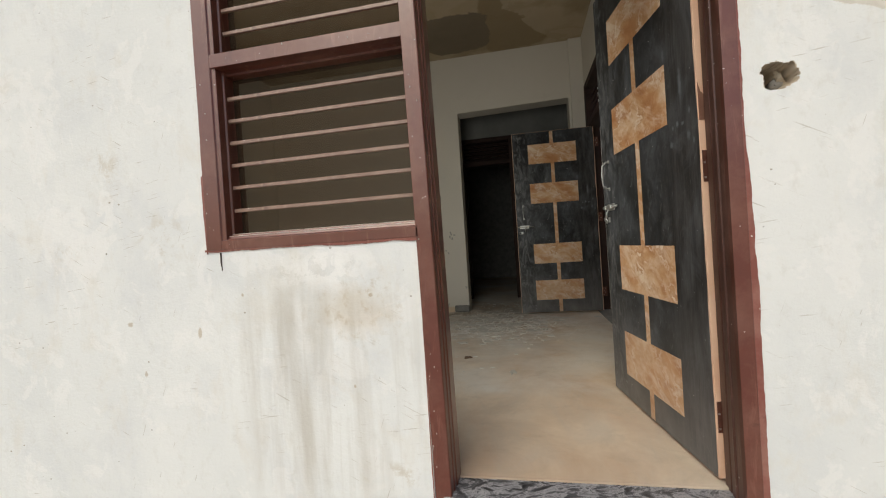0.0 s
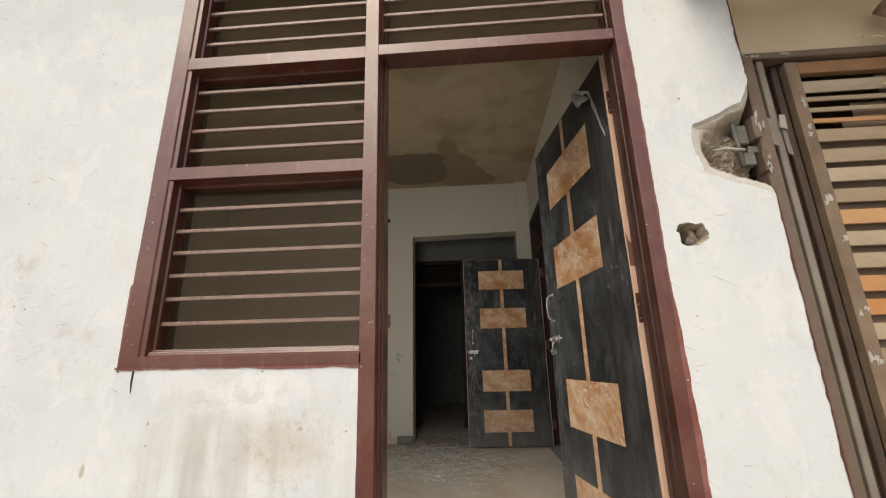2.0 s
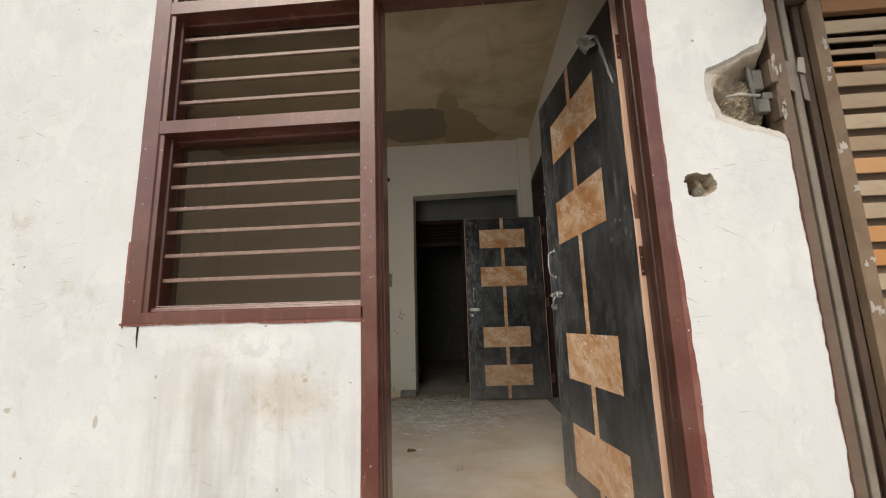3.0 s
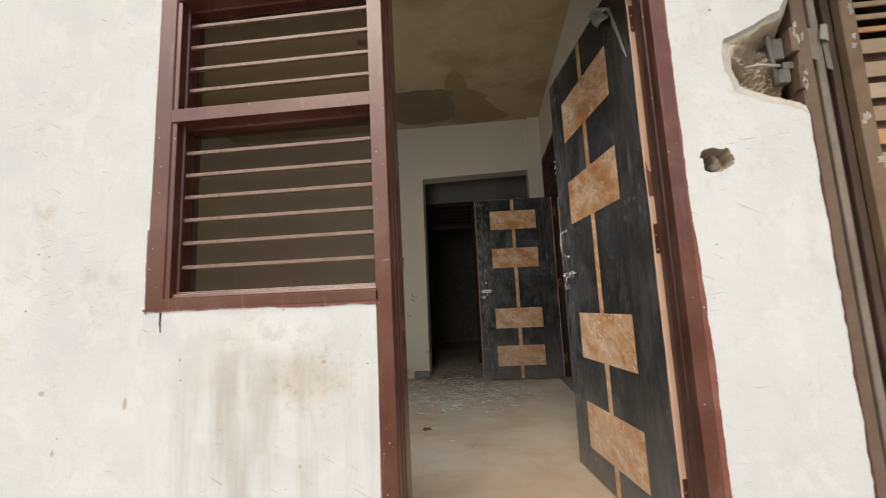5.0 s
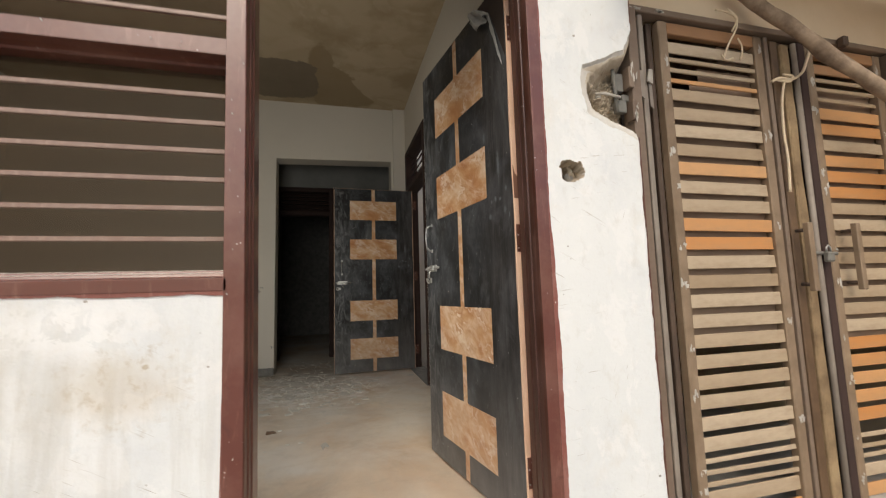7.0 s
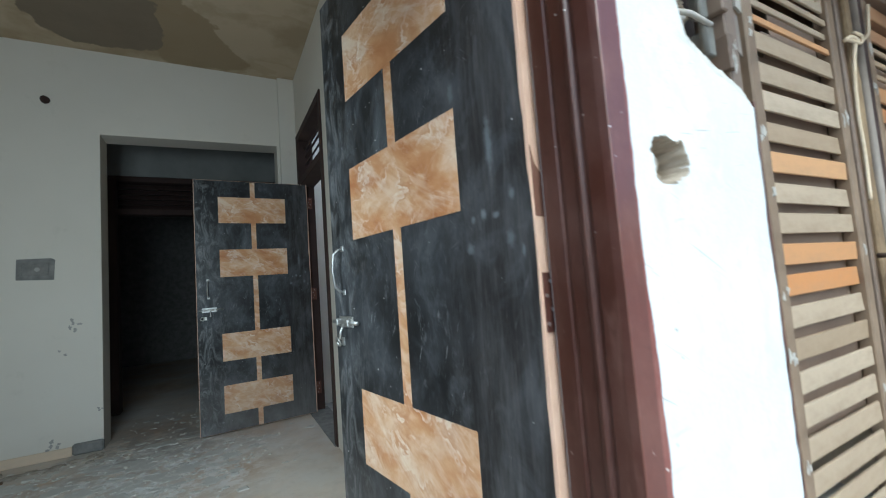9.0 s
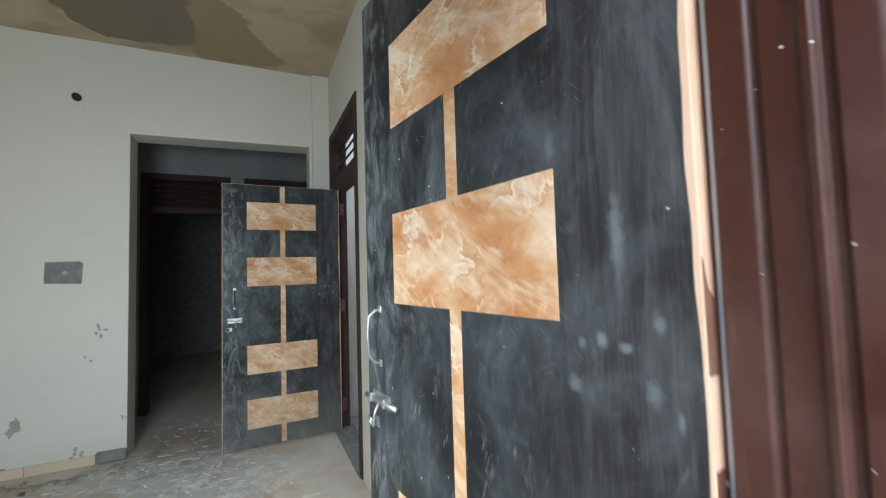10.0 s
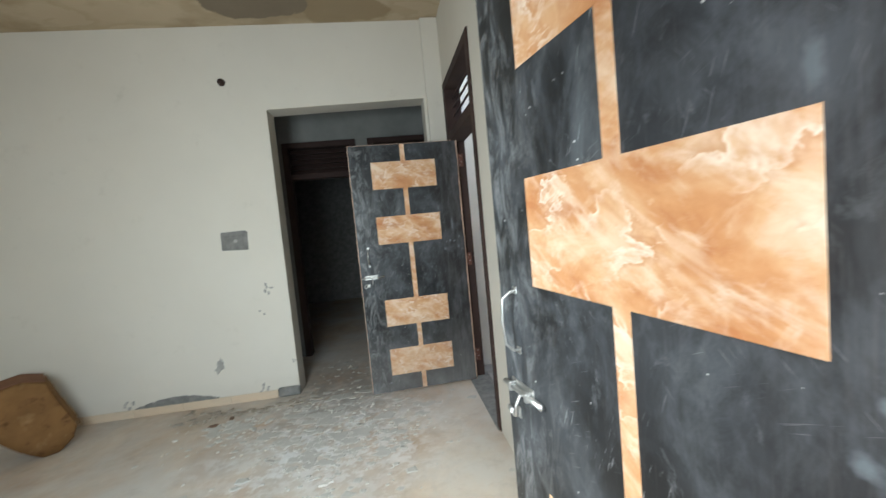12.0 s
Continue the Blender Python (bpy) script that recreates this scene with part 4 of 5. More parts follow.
def make_door(name, label, m, film, low, LEAF_H):
    top = tagged(new(name), label, "door", "laminated doors")
    top.matrix_basis = m
    part("leaf", box(B(), 0.0, LEAF_W, -0.038, -0.002, 0.012, LEAF_H, 0.001), EDGE, top, "raw pine core edge")
    zs = [0.014 + (LEAF_H - 0.017) * k / 90 for k in range(91)]
    face = [(0.0075 + 0.005 * noise.noise((z * 3.0, 1.0, 2.0)) + 0.002 * noise.noise((z * 14.0, 5.0, 2.0)), z) for z in zs]
    bm = prism(B(), [(LEAF_W - 0.004, zs[-1]), (LEAF_W - 0.004, zs[0])] + face, "y", -0.002, 0.0)
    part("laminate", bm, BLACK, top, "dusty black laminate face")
    if film:
        part("bare_core", prism(B(), [(0.008, LEAF_H - 0.001), (0.008, 1.80), (0.115, 2.055), (0.235, LEAF_H - 0.001)], "y", 0.0, 0.0012), CORE, top, "bare dark brown core where laminate is torn")
    part("back_laminate", box(B(), 0.002, LEAF_W - 0.001, -0.040, -0.038, 0.014, LEAF_H - 0.002), BLACK, top, "black laminate back")
    for z0, z1 in ((1.720, 1.942), (1.266, 1.495), (0.575, 0.800), low):
        part("inlay_panel", box(B(), 0.199, 0.732, 0.0, 0.0012, z0, z1), MARBLE, top, "orange marble-pattern laminate inlay")
    for z0, z1 in ((1.942, LEAF_H - 0.008), (1.495, 1.720), (0.800, 1.266), (low[1], 0.575), (0.016, low[0])):
        part("inlay_strip", box(B(), 0.446, 0.484, 0.0, 0.0010, z0, z1), MARBLE, top, "orange marble-pattern strip")
    # wire pull handle, sliding bolt with its staple
    hx = 0.822
    h = part("pull_handle", tube(B(), [(hx, 0.0, 1.246), (hx, 0.014, 1.243), (hx + 0.006, 0.030, 1.228), (hx + 0.008, 0.034, 1.175), (hx + 0.006, 0.030, 1.120), (hx, 0.014, 1.104), (hx, 0.0, 1.101)], 0.0042, 8), CHROME, top, "dull chrome wire pull handle", True)
    for z in (1.246, 1.101):
        part("rose", box(B(), hx - 0.010, hx + 0.010, 0.0, 0.0025, z - 0.009, z + 0.009, 0.001), CHROME, h)
    bolt = part("sliding_bolt", box(B(), 0.765, 0.872, 0.0, 0.003, 0.986, 1.022, 0.001), CHROME, top, "dull chrome sliding bolt")
    part("rod", tube(B(), [(0.715, 0.011, 1.004), (0.895, 0.011, 1.004)], 0.0068, 10), CHROME, bolt, "", True)
    for x in (0.778, 0.858):
        part("guide", box(B(), x - 0.007, x + 0.007, 0.001, 0.020, 0.992, 1.016, 0.003), CHROME, bolt)
    part("knob", tube(B(), [(0.812, 0.012, 1.003), (0.812, 0.026, 0.975), (0.812, 0.028, 0.950)], [0.004, 0.004, 0.006], 8), CHROME, bolt, "", True)
    ring = [(0.868 + 0.014 * math.cos(k * math.tau / 10), 0.012 + 0.006 * math.sin(k * math.tau / 10), 0.936 + 0.014 * math.sin(k * math.tau / 10)) for k in range(11)]
    part("staple", tube(B(), ring, 0.0035, 8), CHROME, top, "small chrome ring staple", True)
    part("staple_plate", box(B(), 0.838, 0.862, 0.0, 0.003, 0.924, 0.952, 0.001), CHROME, top)
    # butt hinges
    for z in (1.915, 1.068, 0.220):
        hinge = part("hinge", box(B(), -0.0025, 0.0, -0.034, -0.006, z - 0.053, z + 0.053, 0.0008), RUST, top, "dark brown steel butt hinge")
        part("knuckle", tube(B(), [(-0.007, -0.034, z - 0.053), (-0.007, -0.034, z + 0.053)], 0.0058, 10), RUST, hinge, "", True)
        plate = part("plate", box(B(), -0.050, -0.011, -0.0235, -0.0205, z - 0.053, z + 0.053, 0.0008), RUST, hinge)
        for k in range(4):
            part("screw", tube(B(), [(-0.0024, -0.018 + 0.006 * (-1) ** k, z - 0.038 + 0.025 * k), (-0.0042, -0.018 + 0.006 * (-1) ** k, z - 0.038 + 0.025 * k)], 0.0033, 8), CHROME, hinge)
        for k in range(4):
            part("screw", tube(B(), [(-0.025 + 0.007 * (-1) ** k, -0.0207, z - 0.038 + 0.025 * k), (-0.025 + 0.007 * (-1) ** k, -0.0188, z - 0.038 + 0.025 * k)], 0.0035, 8), CHROME, hinge)
    if film:
        bm = B()
        # a folded flap that stands over the door's top, with a tail that hangs to the hinge edge
        n, m = 14, 9
        flap, tail = [], []
        for i in range(n):
            a = i / (n - 1)
            row = []
            for k in range(m):
                b = k / (m - 1)
                crease = noise.noise((a * 3.0, b * 4.0, 2.0))
                x = 0.110 + 0.140 * a
                crown = 2.045 + 0.100 * a ** 0.8
                drop = (0.045 + 0.055 * math.sin(math.pi * (a * 0.8 + 0.1))) * (1 - 0.35 * abs(a - 0.75))
                row.append(bm.verts.new((x + 0.010 * crease, 0.004 + 0.022 * math.sin(b * 4.0 + a * 3.0) ** 2 + 0.010 * (1 + crease), crown - drop * b + 0.006 * noise.noise((a * 6, b * 6, 8.0)))))
            flap.append(row)
        for i in range(18):
            a = i / 17
            x, z = 0.120 - 0.094 * a ** 0.9, 2.060 - 0.285 * a
            w = 0.020 * math.sin(math.pi * min(1.0, 0.25 + a * 0.75)) + 0.002
            tail.append([bm.verts.new((x + w * (b - 0.3), 0.003 + 0.012 * abs(b - 0.5) * (1 + noise.noise((i * 0.4, k, 5.0))), z + 0.4 * w * (b - 0.5))) for k, b in enumerate((0.0, 0.33, 0.66, 1.0))])
        for grid in (flap, tail):
            for r, t in zip(grid, grid[1:]):
                for k in range(len(r) - 1):
                    bm.faces.new((r[k], r[k + 1], t[k + 1], t[k]))
        ob = part("peeling_film", bm, FILM, top, "cloudy protective film peeling off", True)
        md = ob.modifiers.new("thickness", "SOLIDIFY")
        md.thickness = 0.0008
        # bare wood patches torn on the edge
        part("torn_edge", prism(B(), [(-0.0375, 1.222), (-0.004, 1.222), (-0.003, 1.352), (-0.012, 1.318), (-0.0375, 1.292)], "x", -0.0012, 0.0002), STAINED, top, "brown torn veneer patch")
    return top


turn = math.degrees(math.atan2(1.02 - 0.154, 0.817 - 0.957))
make_door("door_1", "open black laminate door with orange marble inlays and chrome bolt", pose(0.951, 0.152, 0, 0, 0, turn), True, (0.138, 0.360), 2.138)
make_door("door_2", "black laminate inner door with orange inlays, standing wide open", pose(1.187, 3.506, 0.002, 0, 0, 180 + 2.4), False, (0.155, 0.380), 2.085)


# ---- dark frames of the inner doorways ----
def make_side_frame():
    top = tagged(new("door_frame"), "dark brown wooden door frame with barred fanlight", "door frame")
    x0, x1 = RIGHT - 0.012, RIGHT + 0.125
    ya, yb = 2.60, 3.68
    part("jamb", box(B(), x0, x1, ya, ya + 0.07, 0, 2.6, 0.004), DARKWOOD, top)
    part("jamb", box(B(), x0, x1, yb - 0.09, yb, 0, 2.6, 0.004), DARKWOOD, top)
    part("head", box(B(), x0, x1, ya + 0.07, yb - 0.09, 2.53, 2.6, 0.004), DARKWOOD, top)
    part("rail", box(B(), x0, x1, ya + 0.07, yb - 0.09, 2.085, 2.15, 0.004), DARKWOOD, top)
    for i in range(4):
        z = 2.225 + 0.076 * i
        part("bar", box(B(), RIGHT + 0.05, RIGHT + 0.062, ya + 0.07, yb - 0.09, z - 0.006, z + 0.006), DARKWOOD, top)


def make_louvre_frame(x0, x1, label):
    top = tagged(new("door_frame"), label, "door frame")
    y0, y1 = 4.885, 5.03
    part("jamb", box(B(), x0, x0 + 0.07, y0, y1, 0, 2.44, 0.004), DARKWOOD, top)
    part("jamb", box(B(), x1 - 0.07, x1, y0, y1, 0, 2.44, 0.004), DARKWOOD, top)
    part("head", box(B(), x0 + 0.07, x1 - 0.07, y0, y1, 2.38, 2.44, 0.004), DARKWOOD, top)
    part("rail", box(B(), x0 + 0.07, x1 - 0.07, y0, y1, 2.03, 2.09, 0.004), DARKWOOD, top)
    for i in range(5):
        z = 2.12 + 0.055 * i
        ob = part("louvre", box(B(), x0 + 0.07, x1 - 0.07, -0.04, 0.04, -0.004, 0.004), DARKWOOD, top)
        ob.matrix_basis = pose(0, 4.96, z, 40, 0, 0)


make_side_frame()
make_louvre_frame(-0.54, 0.275, "dark brown door frame with louvred vent above")
make_louvre_frame(0.41, 1.23, "dark brown door frame with louvred vent, half hidden by a door")


# ---- slatted steel gate ----
def make_gate():
    y = 0.10
    frame_top = tagged(new("steel_gateway"), "brown steel gate frame set in the plastered opening", "gateway")

    def post(x0, x1, ya, yb, material, z0=-0.3, z1=2.0):
        return part("post", box(B(), x0, x1, ya, yb, z0, z1, 0.003), material, frame_top)

    post(1.430, 1.474, 0.036, 0.10, FRAMESTEEL)
    post(1.510, 1.534, 0.068, 0.088, STRIPSTEEL)
    part("back_plate", box(B(), 1.45, 1.60, 0.136, 0.142, -0.3, 2.0), DARKBROWN, frame_top)
    post(1.590, 1.616, 0.112, 0.13, DARKBROWN)
    post(2.985, 3.015, 0.05, 0.11, FRAMESTEEL), post(3.04, 3.085, 0.03, 0.11, FRAMESTEEL)
    part("head", box(B(), 1.430, 3.085, 0.060, 0.115, 2.006, 2.034, 0.003), FRAMESTEEL, frame_top)
    part("pin", box(B(), 2.640, 2.672, 0.025, 0.06, 1.985, 2.036, 0.006), DARKBROWN, frame_top, "dark hinge pin block on the head")
    random.seed(31)
    for i in range(7):
        bm = blob(B(), random.choice((1.455, 1.505, 1.55, 1.62)) + random.uniform(-0.01, 0.01), 0.0598, 2.020 + random.uniform(-0.006, 0.006), random.uniform(0.012, 0.024), random.uniform(0.004, 0.008), 0.003, i * 1.7, "y", 12, 0.9)
        part("weld_mark", bm, WELD, frame_top, "crusted weld mark")

    def leaf(x0, x1, start, pitch, orange, thins, patches, label):
        top = tagged(new("gate_leaf"), label, "gate", "slatted gate leaves")
        za, zb, sw = -0.25, 1.998, 0.046
        for a in (x0, x1 - sw):
            part("stile", box(B(), a, a + sw, y - 0.02, y + 0.02, za, zb, 0.004), STILE, top)
        part("top_rail", box(B(), x0 + sw, x1 - sw, y - 0.016, y + 0.016, 1.945, zb, 0.003), RUSTORANGE, top)
        part("bottom_rail", box(B(), x0 + sw, x1 - sw, y - 0.016, y + 0.016, za, za + 0.05, 0.003), FRAMESTEEL, top)
        w, cx, shared = (x1 - x0) / 2 - sw, (x0 + x1) / 2, {}

        def slat(z, h, material):
            key = (h, material.name)
            m = pose(cx, y - 0.004 + random.uniform(-0.004, 0.004), z + random.uniform(-0.002, 0.002), random.uniform(-4, 4), random.uniform(-0.4, 0.4), 0)
            if key not in shared:
                ob = part("slat", box(B(), -w, w, -0.004, 0.004, -h / 2, h / 2, 0.0015), material, top)
                ob.matrix_basis = m
                shared[key] = ob.data
            else:
                piece("slat", shared[key], top, m)

        slat(1.889, 0.05, GREYSTEEL if thins else RUSTORANGE)
        for zt, material in ((1.832, GREYSTEEL), (1.788, GREYSTEEL), (1.738, ORANGESTEEL if thins else GREYSTEEL)):
            slat(zt, 0.019, material)
        for k in range(19):
            slat(start - pitch * k, 0.053, ORANGESTEEL if k in orange else GREYSTEEL)
        for zt in (0.191, 0.148, 0.105):
            slat(zt, 0.018, GREYSTEEL)
        slat(0.050, 0.053, GREYSTEEL), slat(-0.030, 0.053, ORANGESTEEL), slat(-0.11, 0.053, GREYSTEEL)
        for a, b, c, d in patches:
            part("backing_sheet", box(B(), a, b, y + 0.021, y + 0.0225, c, d), SHEET, top, "dull brown steel backing sheet")
        # a few bits of white weld primer on the stiles
        for i in range(15):
            zw = 1.95 - 0.135 * i + random.uniform(-0.03, 0.03)
            xw = (x0 + 0.023) if i % 3 else (x1 - 0.023)
            bm = B()
            for k in range(random.choice((1, 2, 3))):
                blob(bm, xw + random.uniform(-0.017, 0.017), y - 0.0202, zw + random.uniform(-0.018, 0.018), random.uniform(0.004, 0.009), random.uniform(0.006, 0.018), 0.0015, i * 3.1 + x0 * 5 + k, "y", 12, 0.9)
            part("weld_mark", bm, WELD, top, "white weld primer mark")
        return top

    random.seed(12)
    one = leaf(1.622, 2.192, 1.675, 0.0792, {4, 7, 8}, True, [(1.66, 2.17, 0.655, 1.665), (1.80, 2.17, 1.6655, 1.745), (1.85, 2.17, 1.7455, 1.825), (1.97, 2.17, 1.866, 1.945)], "weathered brown slatted steel gate leaf with some orange slats")
    two = leaf(2.461, 2.970, 1.665, 0.0768, {0, 1, 3, 4, 5, 14, 15, 16, 17, 18}, False, [(2.50, 2.94, 0.60, 1.80)], "slatted steel gate leaf with many orange slats")

    def pull(x, za, zb, owner, depth):
        """A square steel bar on two short stand-offs."""
        ob = part("pull", box(B(), x - 0.014, x + 0.014, y - depth - 0.024, y - depth, za, zb, 0.003), STILE, owner, "brown square steel pull handle")
        for z in (za + 0.03, zb - 0.03):
            part("stand_off", tube(B(), [(x, y - 0.018, z), (x, y - depth - 0.002, z)], 0.008, 8), DARKBROWN, ob, "", True)
        return ob

    pull(2.268, 0.83, 1.125, one, 0.055), pull(2.548, 0.83, 1.125, two, 0.06)
    # middle: boards, posts and a wooden batten between the leaves
    mid = tagged(new("gate_centre_post"), "brown steel centre post with wooden batten between leaves", "post")
    part("tube", box(B(), 2.202, 2.224, y - 0.024, y + 0.01, -0.3, 2.0, 0.003), FRAMESTEEL, mid)
    part("back_plate", box(B(), 2.19, 2.47, y + 0.026, y + 0.032, -0.3, 2.0), DARKBROWN, mid)
    part("board", box(B(), 2.262, 2.308, y - 0.004, y + 0.022, -0.3, 2.0, 0.003), BROWNBOARD, mid, "brown board")
    # the batten's edges are split and worn
    bm, rows = B(), []
    for k in range(60):
        z = -0.3 + 2.28 * k / 59
        a, b = 2.309 + 0.005 * noise.noise((z * 5, 1, 1)), 2.362 + 0.007 * noise.noise((z * 4, 5, 1))
        rows.append([bm.verts.new(p) for p in ((a, y + 0.02, z), (a, y - 0.010, z), (a + 0.006, y - 0.016, z), (b - 0.006, y - 0.016, z), (b, y - 0.010, z), (b, y + 0.02, z))])
    for r, q in zip(rows, rows[1:]):
        for k in range(6):
            bm.faces.new((r[k], r[(k + 1) % 6], q[(k + 1) % 6], q[k]))
    bm.faces.new(rows[0]), bm.faces.new(rows[-1])
    part("batten", bm, BATTEN, mid, "worn yellowed wooden batten")
    part("tube", tube(B(), [(2.389, y - 0.014, -0.3), (2.389, y - 0.014, 1.99)], 0.013, 12), STRIPSTEEL, mid, "", True)
    part("tube", box(B(), 2.412, 2.457, y - 0.020, y + 0.02, -0.3, 2.0, 0.004), DARKWOOD, mid)
    lock = tagged(part("padlock", box(B(), 2.385, 2.425, y - 0.060, y - 0.034, 0.955, 1.000, 0.006), DULL), "grey steel padlock on the gate's latch", "padlock")
    part("shackle", tube(B(), [(2.392, y - 0.047, 0.998), (2.392, y - 0.047, 1.018), (2.405, y - 0.047, 1.028), (2.418, y - 0.047, 1.018), (2.418, y - 0.047, 0.998)], 0.004, 8), CHROME, lock, "", True)
    tagged(part("latch_bar", tube(B(), [(2.33, y - 0.030, 0.996), (2.48, y - 0.030, 0.994)], 0.008, 8), DULL), "round steel latch bar across the gate leaves", "latch")
    # steel brackets bared in the broken plaster
    br = tagged(new("gate_bracket"), "grey steel gate bracket bared in the broken plaster", "bracket")
    part("plate", box(B(), 1.366, 1.402, 0.052, 0.075, 1.640, 1.716, 0.003), DULL, br)
    part("plate", box(B(), 1.364, 1.408, 0.048, 0.075, 1.553, 1.603, 0.003), DULL, br)
    part("plate", box(B(), 1.398, 1.440, 0.060, 0.075, 1.606, 1.634, 0.003), DULL, br)
    part("rod", tube(B(), [(1.350, 0.046, 1.722), (1.354, 0.044, 1.64), (1.358, 0.044, 1.548)], 0.0075, 8), DULL, br, "", True)
    part("rod", tube(B(), [(1.262, 0.040, 1.612), (1.30, 0.036, 1.616), (1.368, 0.034, 1.606)], 0.0055, 8), WELD, br, "pale bare steel rod", True)
    part("rod", tube(B(), [(1.266, 0.046, 1.603), (1.285, 0.042, 1.605)], 0.005, 8), WELD, br, "pale bare steel rod", True)
    part("sleeve", box(B(), 1.412, 1.436, 0.028, 0.07, 1.650, 1.738, 0.003), FRAMESTEEL, br)
    part("sleeve", box(B(), 1.420, 1.440, 0.028, 0.07, 1.520, 1.600, 0.003), FRAMESTEEL, br)
    part("tab", prism(B(), [(1.478, 1.635), (1.500, 1.62), (1.500, 1.735), (1.482, 1.742)], "y", 0.050, 0.054), STRIPSTEEL, br)
    part("tab", prism(B(), [(1.520, 1.700), (1.545, 1.690), (1.548, 1.750), (1.530, 1.752)], "y", 0.052, 0.058), TAB, br)
    part("tab", prism(B(), [(1.536, 1.60), (1.552, 1.59), (1.550, 1.69), (1.534, 1.70)], "y", 0.064, 0.068), STRIPSTEEL, br)
    for k, (fx, fz) in enumerate(((1.424, 1.715), (1.432, 1.695), (1.428, 1.738), (1.444, 1.705), (1.432, 1.545), (1.438, 1.575), (1.434, 1.53))):
        part("weld_mark", blob(B(), fx, 0.0276, fz, 0.0045, 0.014, 0.0015, k * 1.9, "y", 10, 0.9), WELD, br, "white weld primer mark")


make_gate()


def make_prop():
    pts, rad = [], []
    way = [(1.96, 0.01, 2.17), (2.065, 0.0, 2.09), (2.225, -0.03, 1.975), (2.37, -0.06, 1.845), (2.54, -0.085, 1.748), (2.70, -0.11, 1.63), (2.92, -0.16, 1.44), (3.02, -0.30, 1.10), (3.05, -0.48, 0.3), (3.06, -0.62, GZ)]
    for i in range(len(way) - 1):
        for k in range(5):
            a = k / 5
            p = Vector(way[i]).lerp(Vector(way[i + 1]), a)
            pts.append(p + Vector((0, noise.noise(p * 7), noise.noise(p * 7 + Vector((5, 0, 0))))) * 0.008)
            rad.append(0.030 + 0.006 * noise.noise(p * 9))
    pts.append(Vector(way[-1]))
    rad.append(0.03)
    ob = part("wooden_pole", tube(B(), pts, rad, 14), BARK, None, "", True)
    tagged(ob, "rough bent branch pole leaning against the gate", "pole")
    def strand(bm, points, radius):
        """A slack cord through the points, rounded off."""
        p = [Vector(q) for q in points]
        out = []
        for i in range(len(p) - 1):
            a, b, c, d = p[max(i - 1, 0)], p[i], p[i + 1], p[min(i + 2, len(p) - 1)]
            for k in range(6):
                t = k / 6
                out.append(0.5 * (2 * b + (c - a) * t + (2 * a - 5 * b + 4 * c - d) * t * t + (3 * b - a - 3 * c + d) * t**3))
        return tube(bm, out + [p[-1]], radius, 6)

    bm = strand(B(), [(1.90, 0.045, 2.062), (1.955, 0.040, 2.055), (1.995, 0.034, 2.03), (2.005, 0.045, 1.99), (1.985, 0.07, 1.93), (1.955, 0.075, 1.865)], 0.0045)
    strand(bm, [(1.965, 0.044, 2.075), (1.99, 0.035, 2.045), (2.0, 0.034, 2.02), (1.985, 0.05, 1.975)], 0.0045)
    strand(bm, [(1.94, 0.072, 1.875), (1.96, 0.070, 1.852), (2.0, 0.070, 1.865)], 0.004)
    strand(bm, [(2.035, 0.066, 1.96), (2.055, 0.068, 1.93), (2.055, 0.070, 1.89), (2.042, 0.072, 1.865)], 0.004)
    tagged(part("rope", bm, ROPE, None, "", True), "pale jute rope tied to the gate's top rail", "rope")
    bm = strand(B(), [(2.205, 0.066, 1.775), (2.25, 0.062, 1.795), (2.33, 0.066, 1.80), (2.39, 0.060, 1.835), (2.44, 0.066, 1.905), (2.475, 0.07, 1.965)], 0.0065)
    strand(bm, [(2.24, 0.070, 1.79), (2.30, 0.058, 1.782), (2.325, 0.058, 1.81), (2.275, 0.062, 1.815)], 0.006)
    strand(bm, [(2.285, 0.062, 1.80), (2.262, 0.070, 1.70), (2.256, 0.075, 1.55), (2.262, 0.075, 1.42), (2.252, 0.075, 1.27)], 0.006)
    tagged(part("rope", bm, ROPE, None, "", True), "pale jute rope knotted round the gate's centre post", "rope")


make_prop()


